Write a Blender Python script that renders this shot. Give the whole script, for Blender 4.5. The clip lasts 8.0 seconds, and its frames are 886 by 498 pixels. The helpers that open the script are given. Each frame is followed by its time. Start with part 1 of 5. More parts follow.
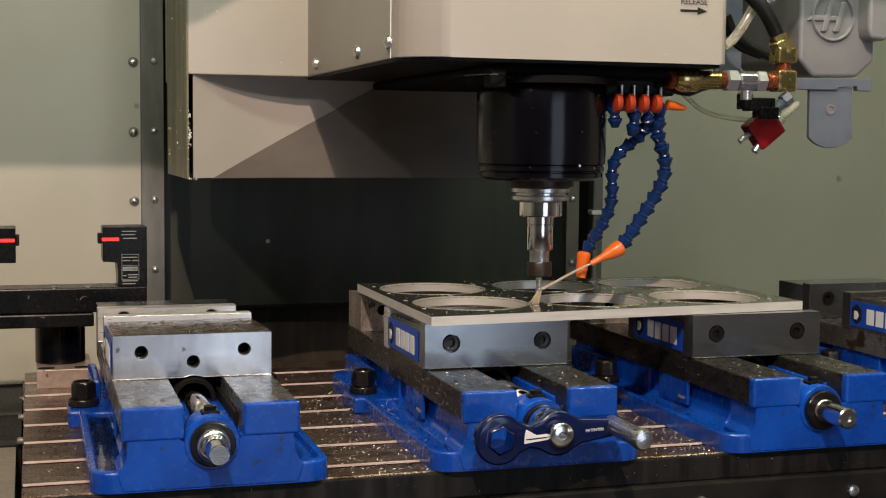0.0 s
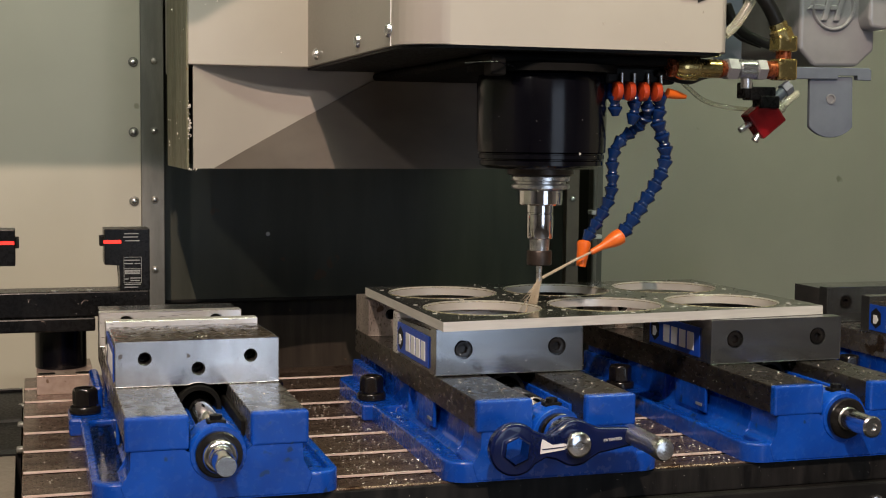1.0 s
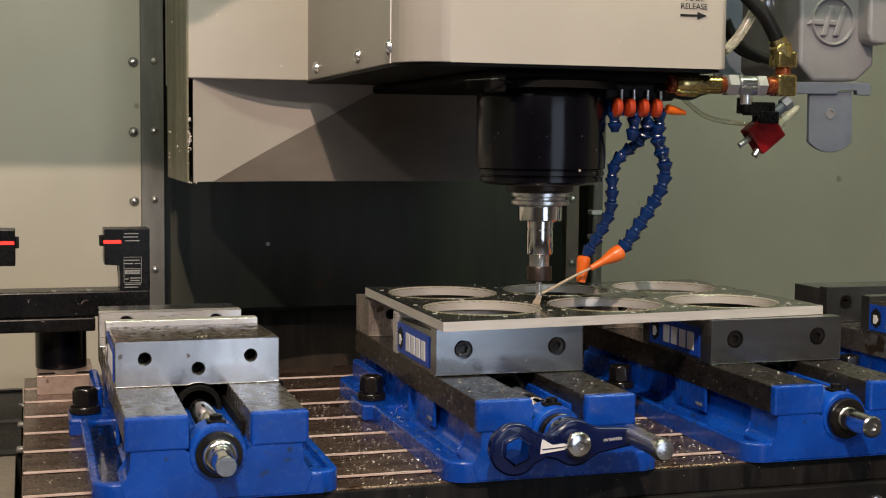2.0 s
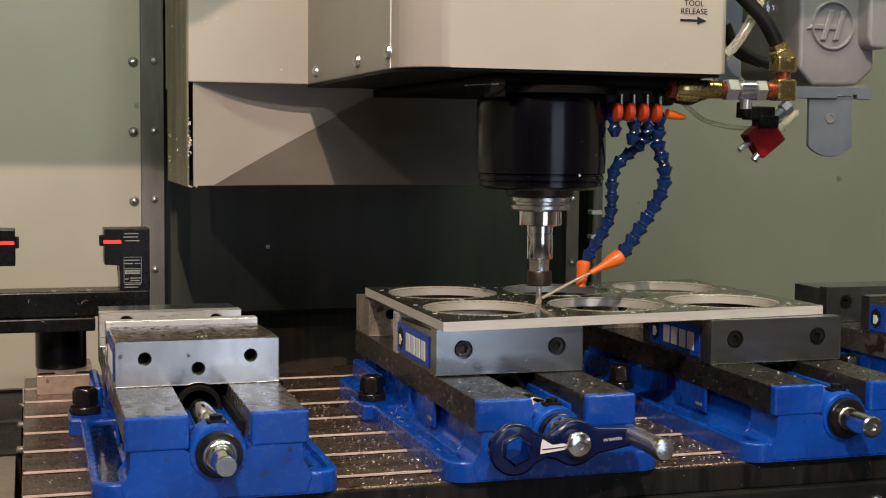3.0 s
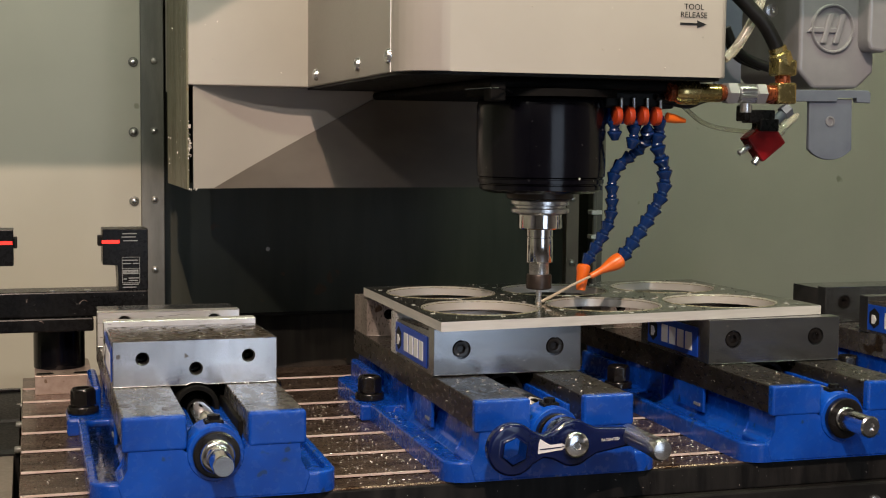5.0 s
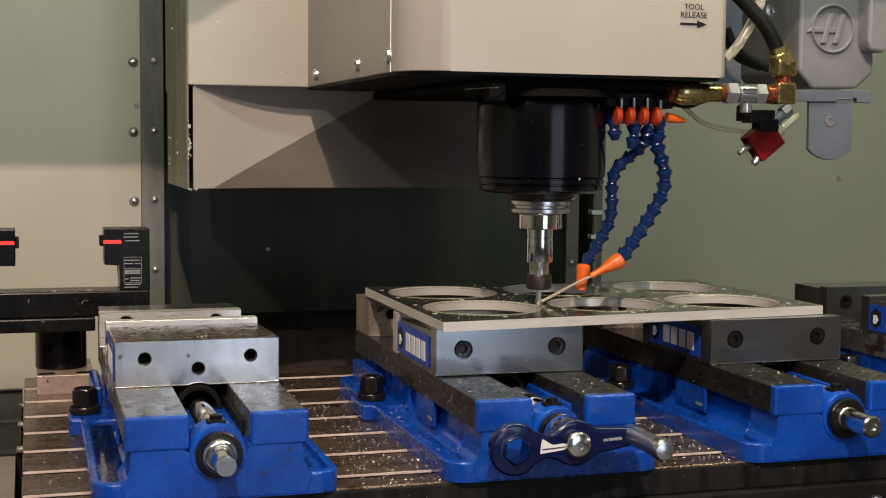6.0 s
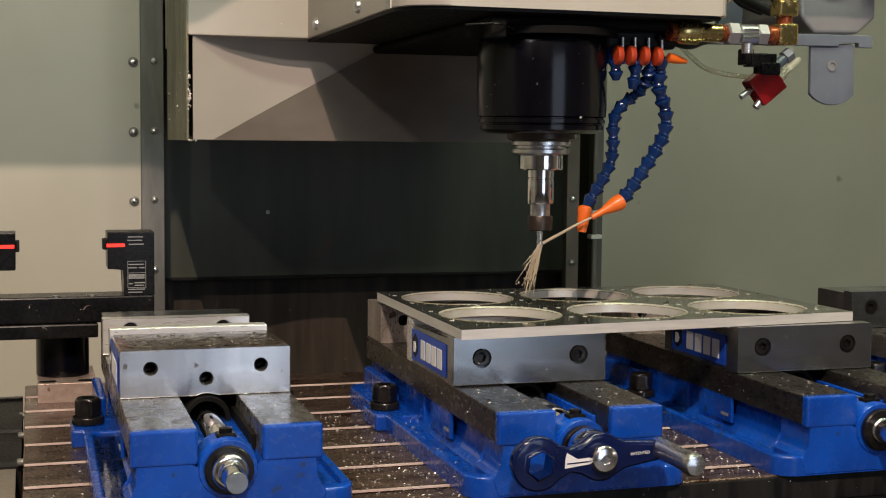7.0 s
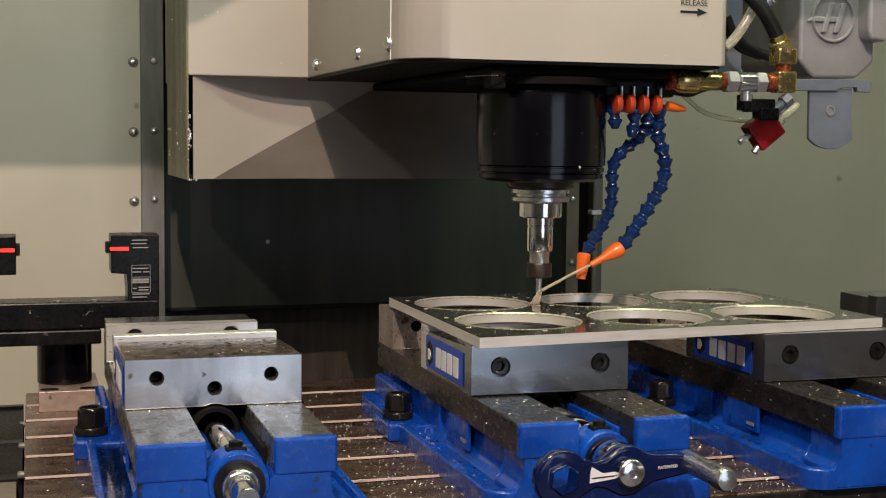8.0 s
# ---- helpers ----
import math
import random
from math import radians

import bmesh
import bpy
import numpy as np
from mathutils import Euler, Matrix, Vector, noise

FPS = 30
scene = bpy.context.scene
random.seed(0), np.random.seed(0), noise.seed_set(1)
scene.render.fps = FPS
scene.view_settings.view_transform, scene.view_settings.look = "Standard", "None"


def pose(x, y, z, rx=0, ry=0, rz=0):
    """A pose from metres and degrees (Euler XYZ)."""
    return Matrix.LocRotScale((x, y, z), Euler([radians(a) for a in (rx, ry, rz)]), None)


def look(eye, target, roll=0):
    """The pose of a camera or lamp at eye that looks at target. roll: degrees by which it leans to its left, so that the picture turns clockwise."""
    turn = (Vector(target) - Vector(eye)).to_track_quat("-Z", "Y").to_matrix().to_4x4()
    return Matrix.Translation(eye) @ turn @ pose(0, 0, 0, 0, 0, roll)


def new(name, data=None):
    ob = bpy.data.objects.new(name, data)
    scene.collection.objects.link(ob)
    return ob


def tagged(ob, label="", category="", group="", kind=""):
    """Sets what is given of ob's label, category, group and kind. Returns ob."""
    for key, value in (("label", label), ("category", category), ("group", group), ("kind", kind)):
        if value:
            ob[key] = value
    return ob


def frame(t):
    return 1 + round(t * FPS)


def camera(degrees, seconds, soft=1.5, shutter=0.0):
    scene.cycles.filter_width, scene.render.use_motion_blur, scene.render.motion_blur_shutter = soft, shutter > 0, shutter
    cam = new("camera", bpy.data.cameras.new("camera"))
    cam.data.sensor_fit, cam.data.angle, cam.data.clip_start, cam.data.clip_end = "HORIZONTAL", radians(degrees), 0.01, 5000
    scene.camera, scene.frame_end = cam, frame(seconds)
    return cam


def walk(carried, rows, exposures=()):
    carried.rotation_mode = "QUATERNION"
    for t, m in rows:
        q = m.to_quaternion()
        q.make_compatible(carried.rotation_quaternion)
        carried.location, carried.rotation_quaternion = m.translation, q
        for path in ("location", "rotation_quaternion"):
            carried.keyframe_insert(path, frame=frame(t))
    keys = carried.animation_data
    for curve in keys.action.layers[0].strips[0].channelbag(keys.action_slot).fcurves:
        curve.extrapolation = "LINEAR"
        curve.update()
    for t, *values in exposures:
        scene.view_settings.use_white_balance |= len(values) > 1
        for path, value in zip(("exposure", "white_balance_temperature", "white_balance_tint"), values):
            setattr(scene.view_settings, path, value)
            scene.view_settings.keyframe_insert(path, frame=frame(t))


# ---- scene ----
# x runs along the machine table, y into the machine, z up from the table top
EYE = (-0.0709, -1.2639, 0.3049)
YAW, PITCH, ROLL = 16.976, -4.630, 0.565
cam = camera(36.363, 8.0, soft=1.1)
AIM = (EYE[0] + math.sin(radians(YAW)) * math.cos(radians(PITCH)), EYE[1] + math.cos(radians(YAW)) * math.cos(radians(PITCH)), EYE[2] + math.sin(radians(PITCH)))
walk(cam, [(0.0, look(EYE, AIM, ROLL)), (8.0, look(EYE, AIM, ROLL))])

# ---- light ----
world = bpy.data.worlds.new("workshop_air")
scene.world = world
world.use_nodes = True
world.node_tree.nodes["Background"].inputs["Color"].default_value = (0.80, 0.86, 0.80, 1)
world.node_tree.nodes["Background"].inputs["Strength"].default_value = 0.02
scene.view_settings.exposure = 0.0


def area_lamp(name, eye, target, sx, sy, watts, colour):
    d = bpy.data.lights.new(name, "AREA")
    d.shape, d.size, d.size_y, d.energy, d.color = "RECTANGLE", sx, sy, watts, colour
    ob = new(name, d)
    ob.matrix_basis = look(eye, target)
    return ob


area_lamp("warm_hall_lamp", (-0.48, -2.52, 2.47), (0.3, 0.3, 0.2), 0.025, 0.025, 98, (1.0, 0.75, 0.60))
area_lamp("cool_tube_lamp", (0.74, -0.22, 1.12), (0.84, 0.45, 0.0), 1.9, 0.06, 13.0, (0.86, 1.0, 0.68))
# broad bluish fill added in front, for vise fronts and steel reflections
area_lamp("bluish_fill", (1.0, -3.9, 0.42), (0.3, 0.0, 0.2), 1.5, 1.9, 20, (0.70, 0.82, 1.0))
for lx, watts in ((-0.95, 9.0), (-0.15, 5.0), (0.60, 4.0)):
    area_lamp("hall_lamp", (lx, -1.42, 1.40), (0.45, 0.1, 0.1), 0.06, 0.06, watts, (1.0, 0.92, 0.84))


# ---- materials ----
def nodes(name):
    m = bpy.data.materials.new(name)
    m.use_nodes = True
    nt = m.node_tree
    return m, nt, nt.nodes["Principled BSDF"]


def ramp(nt, fac, stops):
    r = nt.nodes.new("ShaderNodeValToRGB")
    els = r.color_ramp.elements
    while len(els) < len(stops):
        els.new(0.5)
    for e, (p, c) in zip(els, stops):
        e.position = p
        e.color = (*c, 1) if len(c) == 3 else c
    nt.links.new(fac, r.inputs["Fac"])
    return r.outputs["Color"]


def noise_tex(nt, scale, detail=4.0, stretch=(1, 1, 1), rough=0.55, space="Object"):
    tc = nt.nodes.new("ShaderNodeTexCoord")
    mp = nt.nodes.new("ShaderNodeMapping")
    mp.inputs["Scale"].default_value = stretch
    n = nt.nodes.new("ShaderNodeTexNoise")
    n.inputs["Scale"].default_value, n.inputs["Detail"].default_value, n.inputs["Roughness"].default_value = scale, detail, rough
    nt.links.new(tc.outputs[space], mp.inputs["Vector"])
    nt.links.new(mp.outputs["Vector"], n.inputs["Vector"])
    return n.outputs["Fac"]


def bumped(nt, b, fac, strength, distance):
    bp = nt.nodes.new("ShaderNodeBump")
    bp.inputs["Strength"].default_value, bp.inputs["Distance"].default_value = strength, distance
    nt.links.new(fac, bp.inputs["Height"])
    nt.links.new(bp.outputs["Normal"], b.inputs["Normal"])


def surface(name, dark, light, rough=(0.4, 0.6), metal=0.0, scale=30, grain=300, stretch=(1, 1, 1), bump=0.1, dist=0.0005, coat=0.0, spots=None, grime=0.35, spec=0.5):
    """Two scales of variation: broad patches between two colours, fine grain in gloss and relief; spots: (colour, scale, threshold)."""
    m, nt, b = nodes(name)
    broad = noise_tex(nt, scale, 5.0, stretch)
    fine = noise_tex(nt, grain, 3.0, stretch)
    col = ramp(nt, broad, [(grime, dark), (0.68, light)])
    if spots:
        sp = noise_tex(nt, spots[1], 2.0)
        mask = ramp(nt, sp, [(spots[2], (0, 0, 0)), (spots[2] + 0.03, (1, 1, 1))])
        mix = nt.nodes.new("ShaderNodeMix")
        mix.data_type = "RGBA"
        nt.links.new(mask, mix.inputs[0])
        nt.links.new(col, mix.inputs[6])
        mix.inputs[7].default_value = (*spots[0], 1)
        col = mix.outputs[2]
    nt.links.new(col, b.inputs["Base Color"])
    rr = ramp(nt, fine, [(0.3, (rough[0],) * 3), (0.7, (rough[1],) * 3)])
    nt.links.new(rr, b.inputs["Roughness"])
    b.inputs["Metallic"].default_value = metal
    b.inputs["Coat Weight"].default_value = coat
    b.inputs["Specular IOR Level"].default_value = spec
    if bump:
        bumped(nt, b, fine, bump, dist)
    return m


BLUE = surface("blue_cast_enamel", (0.0025, 0.039, 0.275), (0.0035, 0.072, 0.45), (0.18, 0.32), 0, 14, 120, bump=0.05, coat=0.28, spots=((0.008, 0.03, 0.12), 60, 0.66))
DEEP_BLUE = surface("blue_anodised", (0.0015, 0.005, 0.036), (0.003, 0.008, 0.056), (0.14, 0.20), 0.0, 40, 60, bump=0.0, coat=0.4, spec=0.35)
GROUND = surface("ground_steel", (0.32, 0.315, 0.32), (0.60, 0.595, 0.605), (0.16, 0.27), 0.92, 7, 70, (2.5, 1, 0.7), 0.03, 0.0002, spots=((0.20, 0.17, 0.15), 85, 0.675))
PLATESTEEL = surface("bright_jaw_plate", (0.60, 0.575, 0.56), (0.82, 0.80, 0.79), (0.24, 0.40), 0.65, 8, 60, (0.6, 6, 6), 0.04, 0.0003, spots=((0.30, 0.24, 0.20), 60, 0.70))
OILFILM = surface("brown_oil_film", (0.050, 0.036, 0.026), (0.120, 0.092, 0.070), (0.16, 0.34), 0.45, 30, 70, bump=0.06, dist=0.0006, spots=((0.24, 0.20, 0.17), 60, 0.67))
BACKJAW = surface("oily_back_jaw_steel", (0.27, 0.225, 0.20), (0.52, 0.45, 0.41), (0.24, 0.38), 0.6, 16, 200, (4, 4, 1), 0.02, 0.0002, spots=((0.12, 0.075, 0.05), 40, 0.64))
FOOTSTEEL = surface("copper_tinged_steel", (0.40, 0.30, 0.255), (0.54, 0.43, 0.38), (0.38, 0.52), 0.6, 18, 260, (4, 1, 4), 0.05, 0.0002, spots=((0.20, 0.13, 0.09), 60, 0.66))
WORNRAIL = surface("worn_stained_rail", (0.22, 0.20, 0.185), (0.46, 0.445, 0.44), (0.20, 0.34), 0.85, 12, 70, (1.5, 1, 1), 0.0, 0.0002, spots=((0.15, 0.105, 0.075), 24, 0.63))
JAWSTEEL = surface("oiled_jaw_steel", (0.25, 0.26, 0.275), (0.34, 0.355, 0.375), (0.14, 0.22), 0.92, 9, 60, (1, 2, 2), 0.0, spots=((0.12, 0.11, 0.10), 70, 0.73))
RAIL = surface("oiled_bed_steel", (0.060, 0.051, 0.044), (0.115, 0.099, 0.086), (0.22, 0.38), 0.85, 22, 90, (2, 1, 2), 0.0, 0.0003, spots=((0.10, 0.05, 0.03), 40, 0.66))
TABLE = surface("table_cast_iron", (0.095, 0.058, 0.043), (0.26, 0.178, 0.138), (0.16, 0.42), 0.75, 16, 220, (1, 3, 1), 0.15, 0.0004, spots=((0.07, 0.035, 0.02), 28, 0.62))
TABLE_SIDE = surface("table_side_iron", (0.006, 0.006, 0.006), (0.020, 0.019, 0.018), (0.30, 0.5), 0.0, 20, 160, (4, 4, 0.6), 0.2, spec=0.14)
# pale colour carries the light that falls on the slot walls
LIT_EDGE = surface("lit_slot_edge", (0.66, 0.50, 0.44), (0.86, 0.70, 0.63), (0.30, 0.42), 0.2, 30, 300, bump=0.1)
ALU = surface("milled_aluminium_edge", (0.60, 0.575, 0.54), (0.72, 0.69, 0.65), (0.30, 0.46), 0.35, 20, 400, (1, 1, 10), 0.08, 0.0002)
ALU_TOP = surface("wet_aluminium_plate", (0.25, 0.25, 0.23), (0.41, 0.40, 0.37), (0.08, 0.20), 0.9, 18, 140, (1, 2, 1), 0.05, 0.0003, spots=((0.18, 0.155, 0.12), 50, 0.68))
BORE = surface("bored_aluminium", (0.64, 0.625, 0.575), (0.72, 0.705, 0.655), (0.28, 0.34), 0.4, 12, 90, (1, 1, 8), 0.0)
RIM = surface("yellow_tinged_burr", (0.50, 0.47, 0.31), (0.66, 0.62, 0.44), (0.2, 0.34), 0.6, 40, 200, bump=0.05)
CHROME = surface("polished_steel", (0.70, 0.70, 0.71), (0.86, 0.86, 0.87), (0.12, 0.24), 1.0, 25, 300, (1, 1, 6), 0.03, 0.0001)
POLISHED = surface("mirror_steel", (0.66, 0.66, 0.67), (0.82, 0.82, 0.83), (0.05, 0.11), 1.0, 25, 300, (1, 1, 6), 0.01, 0.0001)
TURNED = surface("turned_steel", (0.58, 0.58, 0.59), (0.78, 0.78, 0.79), (0.22, 0.36), 1.0, 12, 500, (1, 1, 12), 0.06, 0.0001)
BLACK = surface("black_oxide", (0.004, 0.004, 0.0045), (0.010, 0.0095, 0.010), (0.20, 0.36), 0.0, 30, 200, bump=0.05, spec=0.15)
BLACK_GLOSS = surface("black_gloss_enamel", (0.0015, 0.0015, 0.003), (0.003, 0.003, 0.005), (0.13, 0.19), 0, 10, 60, bump=0.0, coat=0.0, spec=0.26)
OILBLACK = surface("oily_black_oxide", (0.006, 0.0055, 0.0055), (0.017, 0.015, 0.014), (0.14, 0.24), 0.2, 60, 200, bump=0.05, spec=0.5)
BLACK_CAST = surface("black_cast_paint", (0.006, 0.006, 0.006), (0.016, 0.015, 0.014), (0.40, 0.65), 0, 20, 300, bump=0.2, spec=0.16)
RUBBER = surface("black_rubber_hose", (0.005, 0.005, 0.005), (0.012, 0.012, 0.012), (0.35, 0.5), 0, 30, 400, bump=0.1, spec=0.25)
NUTBROWN = surface("oiled_collet_nut", (0.030, 0.022, 0.018), (0.060, 0.045, 0.038), (0.3, 0.45), 0.6, 40, 300, bump=0.1)
CREAM = surface("putty_sheet_paint", (0.365, 0.332, 0.297), (0.415, 0.379, 0.342), (0.34, 0.46), 0, 4, 500, bump=0.04, spots=((0.34, 0.31, 0.26), 26, 0.745))
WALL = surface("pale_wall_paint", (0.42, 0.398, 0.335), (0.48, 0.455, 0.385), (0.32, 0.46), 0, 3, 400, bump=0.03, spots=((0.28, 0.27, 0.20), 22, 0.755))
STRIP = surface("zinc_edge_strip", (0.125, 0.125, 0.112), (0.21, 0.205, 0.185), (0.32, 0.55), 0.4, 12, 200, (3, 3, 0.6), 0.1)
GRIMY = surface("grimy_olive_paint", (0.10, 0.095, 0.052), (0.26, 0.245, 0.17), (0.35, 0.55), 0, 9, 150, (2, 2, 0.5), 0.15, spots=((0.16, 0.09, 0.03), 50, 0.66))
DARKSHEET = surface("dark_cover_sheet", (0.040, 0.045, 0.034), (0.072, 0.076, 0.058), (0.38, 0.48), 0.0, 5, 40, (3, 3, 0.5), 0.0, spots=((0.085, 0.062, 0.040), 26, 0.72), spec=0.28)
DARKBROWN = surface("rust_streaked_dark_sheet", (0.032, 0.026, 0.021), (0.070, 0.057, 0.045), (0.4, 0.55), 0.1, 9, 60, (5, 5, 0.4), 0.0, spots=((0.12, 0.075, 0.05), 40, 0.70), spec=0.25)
# near-black that puts deep shade into recesses and undersides
SHADE_BLACK = surface("shade_black", (0.004, 0.004, 0.004), (0.010, 0.009, 0.008), (0.6, 0.8), 0, 20, 200, bump=0.1, spec=0.08)
# brown of the shadow painted below the cover; also on two plain sheets
SHADE_AND_SHEET = surface("brown_shade_and_sheet", (0.105, 0.088, 0.073), (0.18, 0.152, 0.128), (0.40, 0.6), 0, 5, 160, (1, 1, 1.6), 0.08)
SILVER = surface("silver_cast_paint", (0.20, 0.195, 0.21), (0.265, 0.258, 0.275), (0.28, 0.42), 0.2, 14, 300, bump=0.08)
GREYPAINT = surface("slate_grey_paint", (0.088, 0.102, 0.138), (0.135, 0.152, 0.192), (0.35, 0.5), 0.1, 16, 260, bump=0.06)
BRASS = surface("brass", (0.50, 0.37, 0.14), (0.66, 0.51, 0.22), (0.18, 0.30), 1.0, 14, 300, bump=0.03)
REDBRASS = surface("red_sealed_brass", (0.22, 0.055, 0.02), (0.36, 0.10, 0.04), (0.2, 0.35), 0.7, 60, 300, bump=0.1)
ORANGE = surface("orange_plastic", (0.72, 0.13, 0.012), (0.86, 0.18, 0.02), (0.28, 0.4), 0, 20, 300, bump=0.03, coat=0.2)
ORANGE_RED = surface("red_orange_plastic", (0.40, 0.042, 0.010), (0.54, 0.066, 0.015), (0.3, 0.42), 0, 20, 300, bump=0.03)
HOSEBLUE = surface("blue_hose_plastic", (0.003, 0.017, 0.078), (0.005, 0.027, 0.118), (0.12, 0.22), 0, 30, 400, bump=0.03, coat=0.3)
REDBLOCK = surface("red_anodised", (0.16, 0.005, 0.008), (0.24, 0.008, 0.012), (0.12, 0.24), 0.2, 40, 300, bump=0.05, coat=0.3)
LABELBLUE = surface("blue_label_film", (0.008, 0.055, 0.40), (0.010, 0.075, 0.48), (0.28, 0.4), 0, 20, 300, bump=0.03)
WHITE = surface("white_print", (0.72, 0.72, 0.72), (0.80, 0.80, 0.80), (0.4, 0.5), 0, 30, 300, bump=0.02)
GREYPRINT = surface("grey_print", (0.20, 0.20, 0.20), (0.30, 0.30, 0.30), (0.4, 0.5), 0, 30, 300, bump=0.02)
INK = surface("black_print", (0.010, 0.010, 0.011), (0.016, 0.016, 0.017), (0.45, 0.55), 0, 30, 300, bump=0.02, spec=0.2)
CHIP = surface("aluminium_chip", (0.66, 0.60, 0.55), (0.88, 0.82, 0.77), (0.2, 0.35), 0.4, 200, 600, bump=0.1)
FLOORMAT = surface("workshop_concrete", (0.16, 0.16, 0.155), (0.24, 0.24, 0.23), (0.5, 0.7), 0, 2, 60, bump=0.2)
HALLPAINT = surface("workshop_wall_paint", (0.52, 0.53, 0.52), (0.62, 0.62, 0.60), (0.5, 0.7), 0, 1.5, 60, bump=0.1)


def glow(name, colour, strength):
    m, nt, b = nodes(name)
    b.inputs["Base Color"].default_value = (*colour, 1)
    b.inputs["Emission Color"].default_value = (*colour, 1)
    b.inputs["Emission Strength"].default_value = strength
    return m


def clear(name, colour, rough, ior=1.33, through_light=0.75):
    m, nt, b = nodes(name)
    b.inputs["Base Color"].default_value = (*colour, 1)
    b.inputs["Roughness"].default_value, b.inputs["IOR"].default_value = rough, ior
    b.inputs["Transmission Weight"].default_value = through_light
    return m


RED_LED = glow("red_laser_glow", (1.0, 0.03, 0.02), 1.1)
COOLANT = clear("milky_coolant", (0.66, 0.57, 0.43), 0.15, 1.33, 0.35)
def wet(name, gloss):
    """Thin water: what lies below shows through, with a gloss that grows at a slant."""
    m, nt, b = nodes(name)
    nt.nodes.remove(b)
    tr, gl, mix, fr = (nt.nodes.new("ShaderNode" + k) for k in ("BsdfTransparent", "BsdfGlossy", "MixShader", "Fresnel"))
    tr.inputs["Color"].default_value = (0.985, 0.985, 0.98, 1)
    gl.inputs["Roughness"].default_value, fr.inputs["IOR"].default_value = gloss, 1.45
    nt.links.new(fr.outputs["Fac"], mix.inputs["Fac"])
    nt.links.new(tr.outputs["BSDF"], mix.inputs[1])
    nt.links.new(gl.outputs["BSDF"], mix.inputs[2])
    nt.links.new(mix.outputs["Shader"], nt.nodes["Material Output"].inputs["Surface"])
    return m


WATER = wet("coolant_water", 0.04)
CLEAR_TUBE = clear("clear_tube", (0.86, 0.84, 0.70), 0.12, 1.45)


# ---- mesh helpers ----
def part(name, bm, material, parent=None, label="", smooth=False):
    me = bpy.data.meshes.new(name)
    bmesh.ops.recalc_face_normals(bm, faces=bm.faces)
    bm.to_mesh(me)
    bm.free()
    me.materials.append(material)
    if smooth:
        for p in me.polygons:
            p.use_smooth = True
        me.set_sharp_from_angle(angle=radians(38))
    ob = new(name, me)
    if parent is not None:
        ob.parent = parent
    if label:
        ob["label"] = label
    return ob


def flat_faced(ob):
    """Keeps the broad faces of a rounded casting flat in its shading."""
    ob.modifiers.new("even_normals", "WEIGHTED_NORMAL").keep_sharp = True
    return ob


def thing(name, label, category, m=None, group="", kind=""):
    ob = new(name)
    ob.empty_display_size = 0.02
    if m is not None:
        ob.matrix_basis = m
    return tagged(ob, label, category, group, kind)


def box(x0, x1, y0, y1, z0, z1, bevel=0.0, seg=2):
    bm = bmesh.new()
    add_box(bm, x0, x1, y0, y1, z0, z1)
    if bevel:
        bmesh.ops.bevel(bm, geom=bm.edges[:], offset=bevel, segments=seg, affect="EDGES", profile=0.5)
    return bm


def add_box(bm, x0, x1, y0, y1, z0, z1):
    v = [bm.verts.new(p) for p in ((x0, y0, z0), (x1, y0, z0), (x1, y1, z0), (x0, y1, z0), (x0, y0, z1), (x1, y0, z1), (x1, y1, z1), (x0, y1, z1))]
    for f in ((0, 1, 2, 3), (4, 7, 6, 5), (0, 4, 5, 1), (1, 5, 6, 2), (2, 6, 7, 3), (3, 7, 4, 0)):
        bm.faces.new([v[i] for i in f])


def prism(pts, axis, a, b, bevel=0.0, seg=2):
    """A closed outline pulled along an axis from a to b. pts: pairs in the other two axes, in xyz order."""
    bm = bmesh.new()
    put = {"x": lambda p, h: (h, p[0], p[1]), "y": lambda p, h: (p[0], h, p[1]), "z": lambda p, h: (p[0], p[1], h)}[axis]
    lo = [bm.verts.new(put(p, a)) for p in pts]
    hi = [bm.verts.new(put(p, b)) for p in pts]
    n = len(pts)
    bm.faces.new(lo)
    bm.faces.new(hi)
    for i in range(n):
        bm.faces.new((lo[i], lo[(i + 1) % n], hi[(i + 1) % n], hi[i]))
    if bevel:
        bmesh.ops.bevel(bm, geom=bm.edges[:], offset=bevel, segments=seg, affect="EDGES", profile=0.5)
    return bm


def lathe(profile, m=None, n=40, caps=True):
    """A profile of (radius, height) turned round z, closed at both ends; m places it."""
    bm = bmesh.new()
    rings = []
    for r, h in profile:
        rings.append([bm.verts.new((r * math.cos(2 * math.pi * i / n), r * math.sin(2 * math.pi * i / n), h)) for i in range(n)])
    for a, b in zip(rings, rings[1:]):
        for i in range(n):
            bm.faces.new((a[i], a[(i + 1) % n], b[(i + 1) % n], b[i]))
    if caps:
        bm.faces.new(rings[0])
        bm.faces.new(rings[-1])
    if m is not None:
        bm.transform(m)
    return bm


